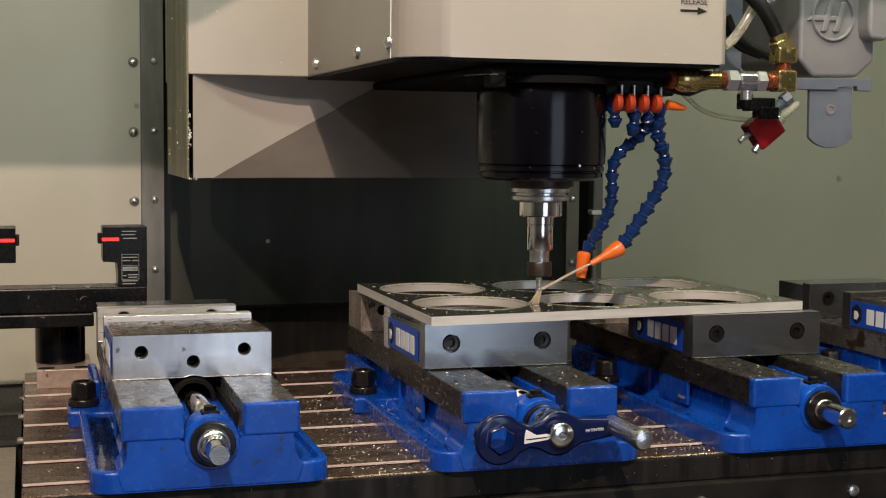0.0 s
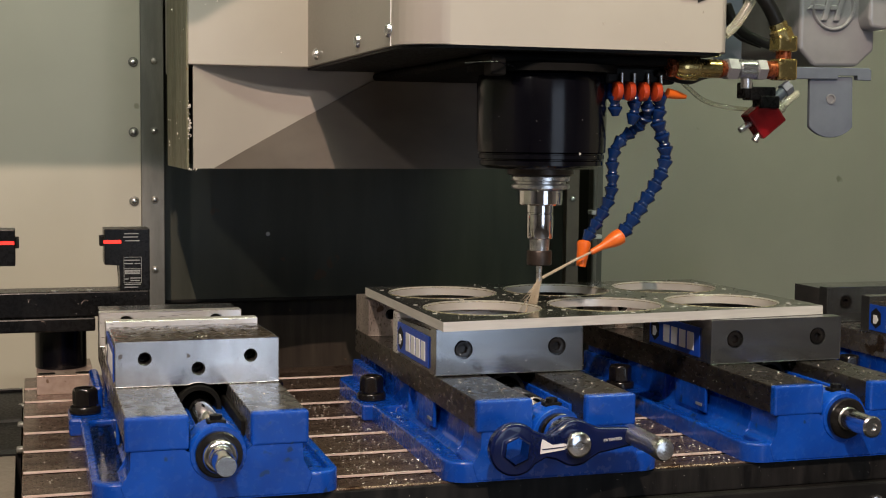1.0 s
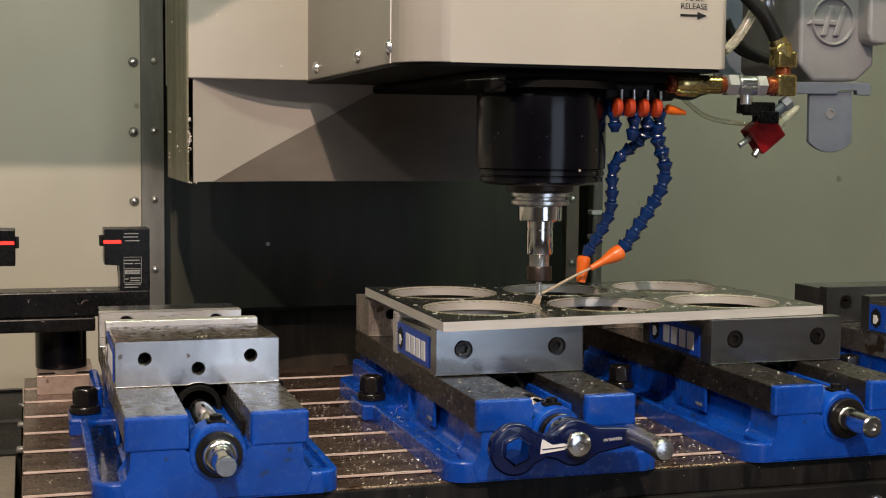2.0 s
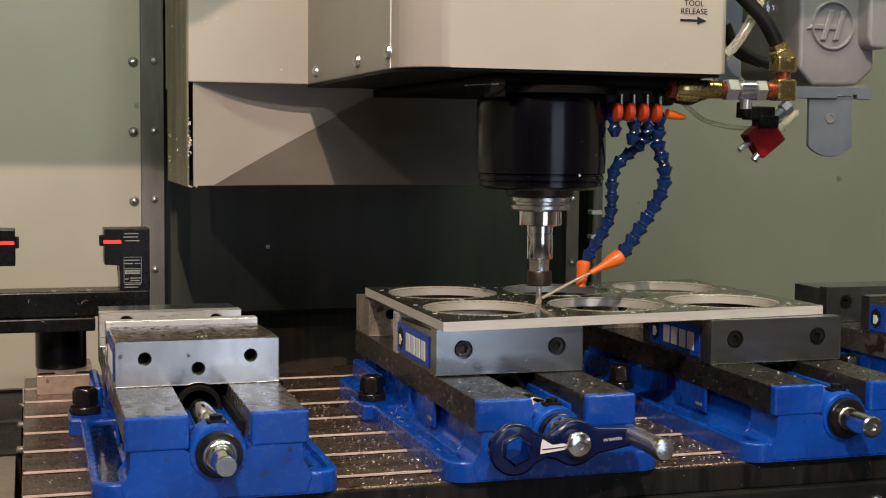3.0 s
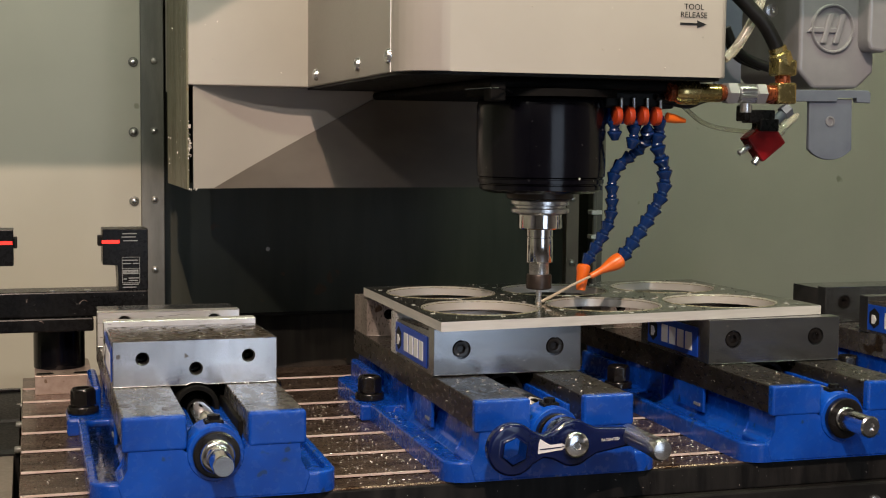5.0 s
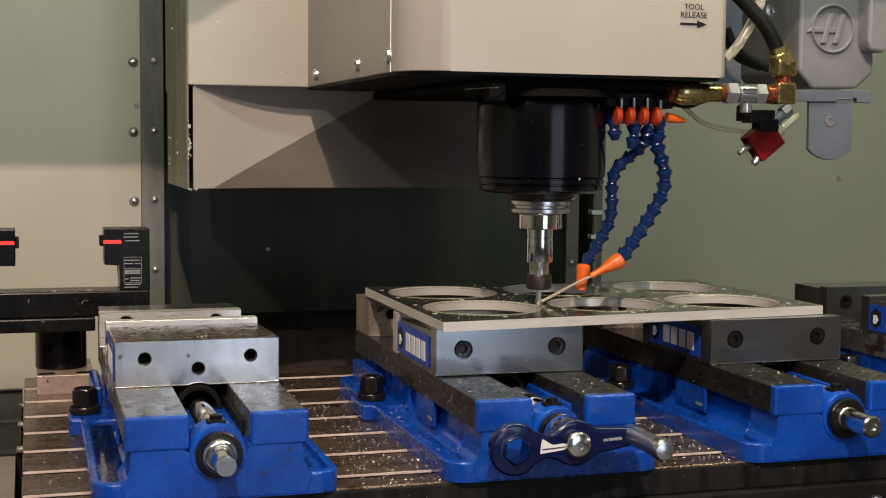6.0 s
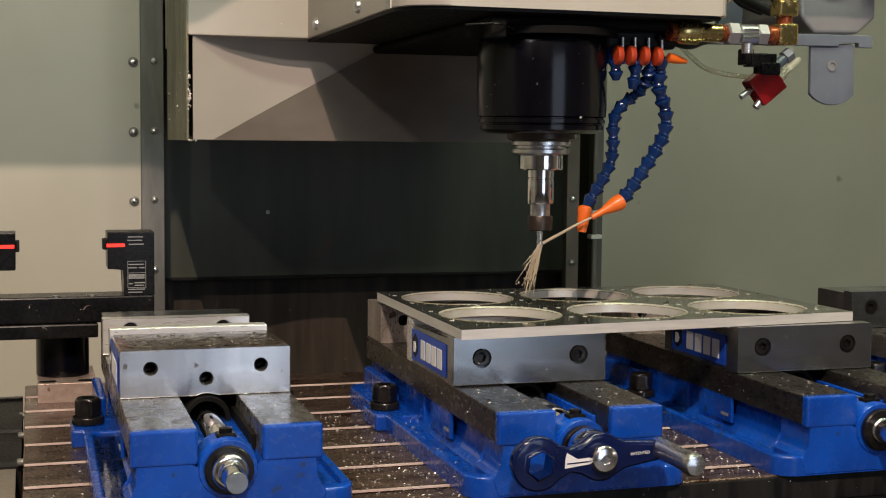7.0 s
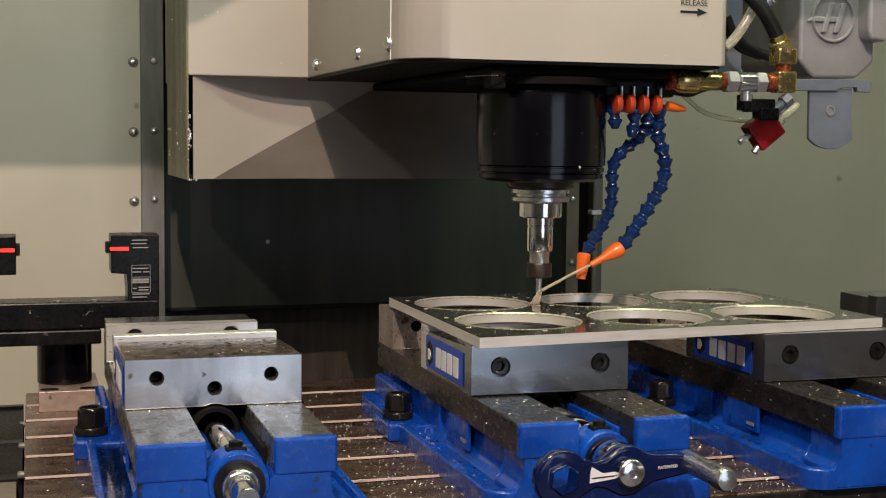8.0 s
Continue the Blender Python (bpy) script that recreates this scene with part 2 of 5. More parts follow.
def tube(points, radius, n=12, steps=8):
    """A round hose through the points, smoothed."""
    P = [Vector(p) for p in points]
    path = []
    for i in range(len(P) - 1):
        p0, p1, p2, p3 = P[max(i - 1, 0)], P[i], P[i + 1], P[min(i + 2, len(P) - 1)]
        for k in range(steps):
            t = k / steps
            path.append(0.5 * ((2 * p1) + (p2 - p0) * t + (2 * p0 - 5 * p1 + 4 * p2 - p3) * t * t + (3 * p1 - p0 - 3 * p2 + p3) * t ** 3))
    path.append(P[-1])
    bm = bmesh.new()
    rings = []
    for i, p in enumerate(path):
        d = (path[min(i + 1, len(path) - 1)] - path[max(i - 1, 0)]).normalized()
        q = d.to_track_quat("Z", "Y")
        r = radius(i / (len(path) - 1)) if callable(radius) else radius
        rings.append([bm.verts.new(p + q @ Vector((r * math.cos(2 * math.pi * k / n), r * math.sin(2 * math.pi * k / n), 0))) for k in range(n)])
    for a, b in zip(rings, rings[1:]):
        for k in range(n):
            bm.faces.new((a[k], a[(k + 1) % n], b[(k + 1) % n], b[k]))
    bm.faces.new(rings[0])
    bm.faces.new(rings[-1])
    return bm


def along(a, b):
    """The pose that puts z along the way from a to b."""
    a, b = Vector(a), Vector(b)
    return Matrix.Translation(a) @ (b - a).to_track_quat("Z", "Y").to_matrix().to_4x4()


def merged(*bms):
    out = bmesh.new()
    for b in bms:
        me = bpy.data.meshes.new("tmp")
        b.to_mesh(me)
        b.free()
        out.from_mesh(me)
        bpy.data.meshes.remove(me)
    return out


FACE_Y = pose(0, 0, 0, 90, 0, 0)  # turned things whose axis points to -y


def drilled(outline, holes, ya, yb, depth=0.014, thread=True, back_top=None):
    """A block from ya (its face to -y) to yb with blind holes (x, z, r) in the face. outline: (x, z) pairs. back_top: the top's height at yb."""
    bm = bmesh.new()
    n, k = 24, len(outline)
    fr = [bm.verts.new((x, ya, z)) for x, z in outline]
    top = max(z for _, z in outline)
    bk = [bm.verts.new((x, yb, back_top if back_top and z > top - 1e-5 else z)) for x, z in outline]
    es = [bm.edges.new((fr[i], fr[(i + 1) % k])) for i in range(k)]
    for i in range(k):
        bm.faces.new((fr[i], fr[(i + 1) % k], bk[(i + 1) % k], bk[i]))
    es_back = [bm.edges.get((bk[i], bk[(i + 1) % k])) for i in range(k)]
    for hx, hz, r in holes:
        steps = [(r * 1.10, 0.0), (r, 0.0008)] if thread else [(r * 1.02, 0.0), (r, 0.0005), (r, depth)]
        rings = [[bm.verts.new((hx + q * math.cos(2 * math.pi * a / n), ya + d, hz + q * math.sin(2 * math.pi * a / n))) for a in range(n)] for q, d in steps]
        es += [bm.edges.new((rings[0][a], rings[0][(a + 1) % n])) for a in range(n)]
        for p, q in zip(rings, rings[1:]):
            for a in range(n):
                bm.faces.new((p[a], p[(a + 1) % n], q[(a + 1) % n], q[a]))
        if not thread:
            bm.faces.new(rings[-1])
    bmesh.ops.triangle_fill(bm, edges=es, use_beauty=True)
    bmesh.ops.triangle_fill(bm, edges=es_back, use_beauty=True)
    sharp = [e for e in bm.edges if len(e.link_faces) == 2 and e.verts[0] in fr and e.verts[1] in fr and e.calc_face_angle(0) > 1.0]
    bmesh.ops.bevel(bm, geom=sharp, offset=0.0006, segments=2, affect="EDGES", profile=0.5)
    return bm


def threads(x, z, r, y, depth):
    """The threaded wall and end of a blind hole that begins just behind the face at y."""
    steps = [(r * 0.99, 0.0007)]
    while steps[-1][1] < depth - 0.002:
        steps += [(r * 0.86, steps[-1][1] + 0.0007), (r, steps[-1][1] + 0.0014)]
    return lathe([(q, -d) for q, d in steps] + [(0.0001, -depth)], Matrix.Translation((x, y, z)) @ FACE_Y, 24, False)


def block(x0, x1, z0, z1):
    return [(x0, z0), (x1, z0), (x1, z1), (x0, z1)]


def pocketed(outline, pockets, z0, z1, floor, bevel):
    """A slab from z0 to z1 with pockets sunk from its top to the height floor."""
    bm = bmesh.new()
    lo, hi = [bm.verts.new((*p, z0)) for p in outline], [bm.verts.new((*p, z1)) for p in outline]
    n = len(outline)
    bm.faces.new(lo)
    es = []
    for i in range(n):
        bm.faces.new((lo[i], lo[(i + 1) % n], hi[(i + 1) % n], hi[i]))
        es.append(bm.edges.get((hi[i], hi[(i + 1) % n])))
    for pk in pockets:
        a, b = [bm.verts.new((*p, z1)) for p in pk], [bm.verts.new((*p, floor)) for p in pk]
        m = len(pk)
        for i in range(m):
            bm.faces.new((a[i], a[(i + 1) % m], b[(i + 1) % m], b[i]))
            es.append(bm.edges.get((a[i], a[(i + 1) % m])))
        bm.faces.new(b)
    bmesh.ops.triangle_fill(bm, edges=es, use_beauty=True)
    bmesh.ops.recalc_face_normals(bm, faces=bm.faces)
    rim = [e for e in es if e.is_valid and len(e.link_faces) == 2]
    bmesh.ops.bevel(bm, geom=rim, offset=bevel, segments=3, affect="EDGES", profile=0.5)
    return bm


def round_rect(x0, x1, y0, y1, r, k=6):
    pts = []
    for cx, cy, a0 in ((x1 - r, y0 + r, -90), (x1 - r, y1 - r, 0), (x0 + r, y1 - r, 90), (x0 + r, y0 + r, 180)):
        pts += [(cx + r * math.cos(radians(a0 + 90 * i / k)), cy + r * math.sin(radians(a0 + 90 * i / k))) for i in range(k + 1)]
    return pts


def hex_radius(a, flat):
    """How far a hexagon's side lies from its centre, in the direction a."""
    return flat / math.cos((a + math.pi / 6) % (math.pi / 3) - math.pi / 6)


def hex_nut(flat, z0, z1, chamfer, bore):
    """An upright hexagon nut with rounded-off top corners and a hole."""
    bm, n = bmesh.new(), 48
    rings = []
    for shape, h in ((1, z0), (1, z1 - chamfer), (0.5, z1 - chamfer * 0.45), (0, z1), (-1, z1), (-1, z1 - 0.006)):
        ring = []
        for i in range(n):
            a = 2 * math.pi * i / n
            q = hex_radius(a, flat)
            r = q if shape == 1 else min(q, flat * 1.06) if shape == 0.5 else flat * 0.94 if shape == 0 else bore
            ring.append(bm.verts.new((r * math.cos(a), r * math.sin(a), h)))
        rings.append(ring)
    for p, q in zip(rings, rings[1:]):
        for i in range(n):
            bm.faces.new((p[i], p[(i + 1) % n], q[(i + 1) % n], q[i]))
    bm.faces.new(rings[0])
    bm.faces.new(rings[-1])
    return bm


def cap_screw(name, parent, x, y, z, r, material=None):
    """A socket cap screw sunk in a counterbore of a face that looks to -y at y."""
    bm, n = bmesh.new(), 24
    rings = []
    for q, h, hexed in ((r, 0.0058, 0), (r, 0.0016, 0), (r * 0.93, 0.0008, 0), (r * 0.72, 0.0008, 0), (r * 0.50, 0.0009, 1), (r * 0.48, 0.0012, 1), (r * 0.48, 0.0050, 1)):
        rings.append([bm.verts.new((x + (hex_radius(2 * math.pi * a / n + 0.3, q) if hexed else q) * math.cos(2 * math.pi * a / n), y + h, z + (hex_radius(2 * math.pi * a / n + 0.3, q) if hexed else q) * math.sin(2 * math.pi * a / n))) for a in range(n)])
    for p, q in zip(rings, rings[1:]):
        for a in range(n):
            bm.faces.new((p[a], p[(a + 1) % n], q[(a + 1) % n], q[a]))
    bm.faces.new(rings[0])
    bm.faces.new(rings[-1])
    return part(name, bm, material or OILBLACK, parent, "oily black socket cap screw", True)


# ---- enclosure ----
def enclosure():
    def setting(name, bm, mat, label, cat):
        return tagged(part(name, bm, mat), label, cat, "", "structure")
    YB = 0.80
    setting("wall_back_left", box(-1.1, 0.0855, YB, YB + 0.02, -0.75, 1.3), WALL, "pale painted sheet steel wall at the back", "wall")
    setting("wall_back_right", box(0.832, 2.2, YB, YB + 0.02, -0.75, 1.3), WALL, "pale green-grey painted sheet steel wall at the back", "wall")
    setting("wall_left", box(-1.12, -1.1, -0.5, YB, -0.75, 1.3), WALL, "pale painted side wall of the machine", "wall")
    setting("wall_right", box(2.2, 2.22, -0.5, YB, -0.75, 1.3), WALL, "pale painted side wall of the machine", "wall")
    setting("floor_pan", box(-1.1, 2.2, -0.5, 1.05, -0.77, -0.75), TABLE_SIDE, "dark steel chip pan under the table", "pan")
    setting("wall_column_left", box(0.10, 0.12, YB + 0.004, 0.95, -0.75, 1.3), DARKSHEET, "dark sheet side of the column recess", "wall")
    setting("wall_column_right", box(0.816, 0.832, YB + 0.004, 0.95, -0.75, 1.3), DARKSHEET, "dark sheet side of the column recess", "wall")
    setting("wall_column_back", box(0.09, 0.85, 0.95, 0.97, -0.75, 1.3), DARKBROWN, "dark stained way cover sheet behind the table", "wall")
    setting("trim_left", box(0.0857, 0.1195, YB - 0.006, YB + 0.012, -0.75, 1.3, 0.001), STRIP, "dull zinc edge strip with screws", "trim")
    setting("trim_right", box(0.8146, 0.8316, YB - 0.010, YB + 0.012, -0.75, 1.3, 0.001), STRIP, "dull zinc edge strip", "trim")
    setting("trim_column", box(0.770, 0.792, YB - 0.004, YB + 0.012, -0.75, 1.3, 0.001), SHADE_AND_SHEET, "dark stained strip with screws beside the column", "trim")
    # workshop round the machine
    setting("floor", box(-4, 5, -5, -0.5, -0.95, -0.93), FLOORMAT, "grey concrete workshop floor", "floor")
    setting("wall_hall_back", box(-4, 5, -5.1, -5, -0.95, 3.2), HALLPAINT, "grey workshop wall", "wall")
    setting("wall_hall_left", box(-4.1, -4, -5, 1.05, -0.95, 3.2), HALLPAINT, "grey workshop wall", "wall")
    setting("wall_hall_right", box(5, 5.1, -5, 1.05, -0.95, 3.2), HALLPAINT, "grey workshop wall", "wall")
    setting("ceiling", box(-4, 5, -5, 1.05, 3.2, 3.3), HALLPAINT, "grey workshop ceiling", "ceiling")
    # added out of view: its stepped edge keeps the warm lamp off the walls
    blocker_edge = [(-1.1, 0.999), (-0.10, 0.999), (-0.03, 0.980), (0.0084, 1.005), (0.10, 1.08), (0.25, 1.20), (0.405, 1.20), (0.405, 0.765), (2.2, 0.765), (2.2, 1.3), (-1.1, 1.3)]
    setting("light_blocker", prism(blocker_edge, "y", -0.31, -0.30), CREAM, "added unseen sheet that shades the back walls and head", "header")
    setting("machine_apron", box(-1.12, 2.22, -0.52, -0.5, -0.93, -0.30), CREAM, "painted sheet steel apron under the door opening", "wall")


def panel_screw(x, z, y, r, group):
    t = thing("panel_screw", "domed steel screw in the wall sheet", "screw", pose(x, y, z), group)
    part("washer", lathe([(r * 1.35, 0), (r * 1.35, 0.001), (r * 1.1, 0.0016)], FACE_Y, 20), STRIP, t, "", True)
    part("head", lathe([(r, 0.001), (r * 0.95, r * 0.35), (r * 0.7, r * 0.62), (r * 0.25, r * 0.75), (0.0001, r * 0.76)], FACE_Y, 20), TURNED, t, "", True)


enclosure()
rod = thing("guide_rod", "thin grey vertical rod beside the column recess", "rod")
part("rod", lathe([(0.0042, -0.75), (0.0042, 1.29)], Matrix.Translation((0.8135, 0.782, 0)), 14), STRIP, rod, "", True)
for zz in (0.145, 0.185):
    part("rod_clip", box(0.806, 0.825, 0.776, 0.7935, zz, zz + 0.007, 0.001), WHITE, rod, "pale clip")
for zz in (0.4154, 0.3118, 0.2090, 0.104):
    panel_screw(0.0755, zz, 0.7995, 0.0055, "screws in the left wall")
    panel_screw(0.1052, zz + 0.002, 0.7935, 0.0042, "screws in the left strip")
    panel_screw(0.7805, zz + 0.001, 0.7955, 0.0042, "screws in the column strip")


# ---- moving table and what stands on it ----
RIDERS_TABLE, RIDERS_HEAD, RIDERS_COVER = [], [], []


def machine_table():
    t = thing("machine_table", "brown oil-stained cast iron table with tee slots", "machine table")
    X0, X1, YF, YB = -0.083, 1.14, -0.130, 0.500
    slots = [-0.087 + 0.0851 * i for i in range(7)]
    w = 0.0105
    edges = [YF]
    for s in slots:
        if s + w < YB:
            edges += [s - w, s]
    edges.append(YB)
    for a, b in zip(edges[0::2], edges[1::2]):
        part("land", box(X0, X1, a, b, -0.030, 0.0, 0.0012, 1), TABLE, t)
    # black core paints the shade down in the tee slots
    part("core", box(X0 + 0.002, X1 - 0.002, YF + 0.004, YB - 0.004, -0.10, -0.029), SHADE_BLACK, t, "table body coloured black for the shade in the slots")
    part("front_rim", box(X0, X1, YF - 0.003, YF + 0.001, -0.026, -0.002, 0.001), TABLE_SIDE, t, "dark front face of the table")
    for s in slots:
        if s + w < YB:
            # bright strip painted where light catches the far slot wall
            part("slot_edge", box(X0 + 0.001, X1 - 0.001, s - 0.0010, s + 0.0005, -0.0015, 0.0005), LIT_EDGE, t, "strip coloured bright for the lit wall of a tee slot")
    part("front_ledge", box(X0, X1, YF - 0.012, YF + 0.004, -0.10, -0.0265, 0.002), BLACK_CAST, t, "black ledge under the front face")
    for i, zz in enumerate((-0.045, -0.045, -0.045)):
        part("bolt", lathe([(0.006, 0), (0.006, 0.003), (0.004, 0.004), (0.0001, 0.004)], Matrix.Translation((0.55 + 0.17 * i, YF - 0.012, zz)) @ FACE_Y, 16), TURNED, t, "", True)
    for yy in (0.115, 0.235, 0.340):
        part("end_plug", lathe([(0.0038, 0), (0.0038, 0.005), (0.0030, 0.006), (0.0001, 0.006)], Matrix.Translation((X0, yy, -0.005)) @ pose(0, 0, 0, 0, -90, 0), 14), STRIP, t, "small steel plug", True)
    RIDERS_TABLE.append(t)


def table_end_cover():
    t = thing("table_end_cover", "black oily sheet cover at the end of the table", "way cover")
    part("cover_box", prism([(0.120, -0.30), (0.120, -0.010), (0.124, -0.006), (0.256, -0.006), (0.258, -0.003), (0.428, -0.003), (0.428, -0.30)], "x", -0.46, -0.0850), BLACK_CAST, t, "black folded sheet with a step")
    part("lower_sheet", prism([(-0.125, -0.30), (-0.125, -0.034), (0.1195, -0.012), (0.1195, -0.30)], "x", -0.46, -0.0900), SHADE_AND_SHEET, t, "dull grey sheet below the black cover")
    part("edge_strip", box(-0.46, -0.0850, 0.420, 0.4285, -0.0028, 0.0005, 0.0005), BLACK, t)
    RIDERS_TABLE.append(t)


def vise_label(parent, y0, y1, z0, z1, x):
    """Printed film on the side of the jaw: a badge and a row of plain bars in place of the maker's name."""
    part("label", box(x - 0.0008, x, y0, y1, z0, z1), LABELBLUE, parent, "blue film label with white print")
    h = z1 - z0
    L = y1 - y0
    lx = x - 0.0013
    ym = y1 - 0.20 * L
    hexa = [(ym + 0.085 * L * math.cos(a), (z0 + z1) / 2 + 0.40 * h * math.sin(a)) for a in [math.pi / 6 + k * math.pi / 3 for k in range(6)]]
    part("badge", prism(hexa, "x", lx, lx + 0.0007), INK, parent, "black six-sided badge")
    part("badge_mark", prism([(ym + 0.035 * L, z0 + 0.28 * h), (ym + 0.035 * L, z0 + 0.62 * h), (ym - 0.01 * L, z0 + 0.62 * h), (ym - 0.04 * L, z0 + 0.45 * h), (ym - 0.01 * L, z0 + 0.28 * h)], "x", lx - 0.0005, lx), WHITE, parent)
    for k in range(4):
        a = y1 - (0.36 + 0.145 * k) * L
        part("print_bar", box(lx, lx + 0.0007, a - 0.112 * L, a, z0 + 0.17 * h, z0 + 0.78 * h), WHITE, parent)


def vise(x0, jaw_front, jaw_plates, fixed_plate, screw_out, label_text, group="machine vises"):
    """One milling vise. Local y = 0 at the front face of the movable jaw body's usual place; the bed runs from -0.138 to 0.33."""
    t = thing("machine_vise", label_text, "vise", pose(x0, 0, 0), group)
    W, YF, YB, ZB = 0.1524, -0.138, 0.335, 0.073
    # base casting: one flange with a trough each side, body and front block
    fl = round_rect(-0.027, W + 0.030, YF - 0.0020, 0.32, 0.020)
    troughs = [round_rect(-0.0190, 0.0150, YF + 0.0120, 0.126, 0.009), round_rect(W - 0.0120, W + 0.0220, YF + 0.0120, 0.126, 0.009)]
    flat_faced(part("base_flange", pocketed(fl, troughs, 0.0, 0.0185, 0.0120, 0.0024), BLUE, t, "blue cast iron base flange with a drip trough", True))
    flat_faced(part("base_body", prism([(-0.002, 0.0112), (W + 0.002, 0.0112), (W - 0.007, 0.019), (W - 0.012, 0.050), (0.012, 0.050), (0.007, 0.019)], "y", YF + 0.030, YB - 0.01, 0.003, 3), BLUE, t, "blue casting under the bed", True))
    left = [(-0.0045, 0.0178), (-0.0012, 0.0192), (0.0012, 0.0215), (0.0026, 0.0250), (0.0034, 0.0300), (0.0036, 0.0478)]
    right = [(W - x, z) for x, z in left]
    flat_faced(part("front_block", prism([(0.0, 0.0008), (W, 0.0008), (W + 0.0045, 0.0150)] + right + [(0.108, 0.0478), (0.1035, 0.0440), (0.0985, 0.0395), (0.0539, 0.0395), (0.0489, 0.0440), (0.0444, 0.0478)] + left[::-1] + [(-0.0045, 0.0150)], "y", YF - 0.0028, YF + 0.048, 0.0016, 3), BLUE, t, "", True))
    for ya, yb in ((0.02, 0.075), (0.10, 0.20), (0.25, 0.32)):
        part("side_web", box(0.003, 0.016, ya, yb, 0.0115, 0.050, 0.002), BLUE, t)
    part("side_plate", box(0.0005, 0.004, 0.0, 0.060, 0.020, 0.048, 0.001), BLUE, t, "raised panel on the casting")
    part("print_bar", box(-0.0002, 0.0006, 0.006, 0.020, 0.026, 0.029), GREYPRINT, t)
    # bed rails with a dark gap between them
    for a, b in ((0.0, 0.052), (0.104, W)):
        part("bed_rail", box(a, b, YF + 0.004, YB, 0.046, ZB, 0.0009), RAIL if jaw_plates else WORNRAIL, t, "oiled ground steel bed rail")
        part("front_pad", box(a - 0.001 if a == 0 else a, b + 0.001 if a else b, YF - 0.004, YF + 0.006, 0.0445, ZB + 0.0006, 0.0024, 3), BLUE, t, "blue end of the bed")
    for a, b in ((0.052, 0.056), (0.100, 0.104)):
        part("inner_wall", box(a, b, YF + 0.03, YB, 0.02, 0.060, 0.001), BLUE if jaw_plates else SHADE_BLACK, t)
    # channel floor painted black as if in full shade
    part("gap_floor", box(0.056, 0.100, YF + 0.05, YB, 0.014, 0.020), SHADE_BLACK, t, "bed channel floor coloured black for shade")
    # screw, its bearing and boss
    bx, bz = 0.0762, 0.040
    part("boss", merged(lathe([(0.0245, 0), (0.0245, 0.030), (0.0232, 0.032), (0.0205, 0.032)], Matrix.Translation((bx, YF + 0.028, bz)) @ FACE_Y, 32), prism([(0.0575, 0.030), (0.0949, 0.030), (0.0949, 0.050), (0.088, 0.0570), (0.0644, 0.0570), (0.0575, 0.050)], "y", YF + 0.002, YF + 0.026, 0.003)), BLUE, t, "blue rounded screw boss", True)
    part("bearing", lathe([(0.0198, 0), (0.0198, 0.006), (0.0186, 0.0072), (0.0125, 0.0072), (0.0125, 0.004), (0.0001, 0.004)], Matrix.Translation((bx, YF - 0.003, bz)) @ FACE_Y, 32), OILBLACK, t, "dark oily steel bearing collar", True)
    part("screw_rod", lathe([(0.0105, 0), (0.0112, 0.002), (0.0112, 0.142), (0.0100, 0.144)], Matrix.Translation((bx - 0.001, jaw_front + 0.030, 0.0535)) @ FACE_Y, 28), POLISHED, t, "polished screw between jaw and boss", True)
    part("oil_cap", merged(box(bx - 0.008, bx + 0.008, YF + 0.006, YF + 0.020, 0.0600, 0.0665, 0.0015), lathe([(0.0055, 0), (0.0055, 0.004), (0.0001, 0.005)], Matrix.Translation((bx, YF + 0.013, 0.0660)), 16)), BLACK, t)
    tail = [(0.0112, 0.0075), (0.0104, 0.0080), (0.0104, screw_out), (0.0088, screw_out + 0.0015), (0.004, screw_out + 0.0015), (0.0035, screw_out - 0.001), (0.0001, screw_out - 0.001)]
    if not jaw_plates:
        tail = [(0.0148, 0.0105), (0.0140, 0.0125), (0.0125, 0.0140), (0.0105, 0.0145), (0.0100, 0.0165), (0.0094, 0.0180), (0.0092, 0.0200), (0.0092, screw_out), (0.0082, screw_out + 0.0015), (0.0001, screw_out + 0.0015)]
    root = [(0.0120, 0.002), (0.0120, 0.006)] if jaw_plates else [(0.0125, 0.002), (0.0140, 0.004), (0.0148, 0.006)]
    part("screw", lathe([(0.0135, -0.19), (0.0135, -0.03)] + root + tail, Matrix.Translation((bx, YF - 0.004, bz)) @ FACE_Y, 32), CHROME, t, "bright turned lead screw", True)
    # clamping ear and bolt each side
    for sx, dr in ((0.0, -1), (W, 1)):
        a, b = sorted((sx + dr * 0.038, sx + dr * 0.002))
        part("clamp_ear", box(a, b, 0.138, 0.196, 0.0, 0.0184, 0.003), BLUE, t)
        part("ear_wall", box(sx + (-0.012 if dr < 0 else 0.002), sx + (-0.002 if dr < 0 else 0.012), 0.186, 0.30, 0.010, 0.042, 0.003), BLUE, t)
        cxx = sx + dr * 0.021
        bolt = part("clamp_bolt", lathe([(0.0150, 0), (0.0160, 0.0012), (0.0160, 0.0062), (0.0152, 0.0076), (0.0112, 0.0080), (0.0112, 0.0105)], Matrix.Translation((cxx, 0.167, 0.0184)), 32), OILBLACK, t, "black flanged clamp nut", True)
        nut = hex_nut(0.0114, 0.0, 0.0170, 0.0034, 0.0066)
        nut.transform(Matrix.Translation((cxx, 0.167, 0.0278)) @ pose(0, 0, 0, 0, 0, 14))
        part("bolt_head", nut, OILBLACK, bolt, "", True)
    # movable jaw
    jf = jaw_front
    arch = [(bx + 0.0222 * math.sin(radians(a)), 0.0533 + 0.0222 * math.cos(radians(a))) for a in range(-24, 25, 6)]
    outline = [(0.0, 0.0735), *arch, (W, 0.0735), (W, 0.1162), (0.0, 0.1162)]
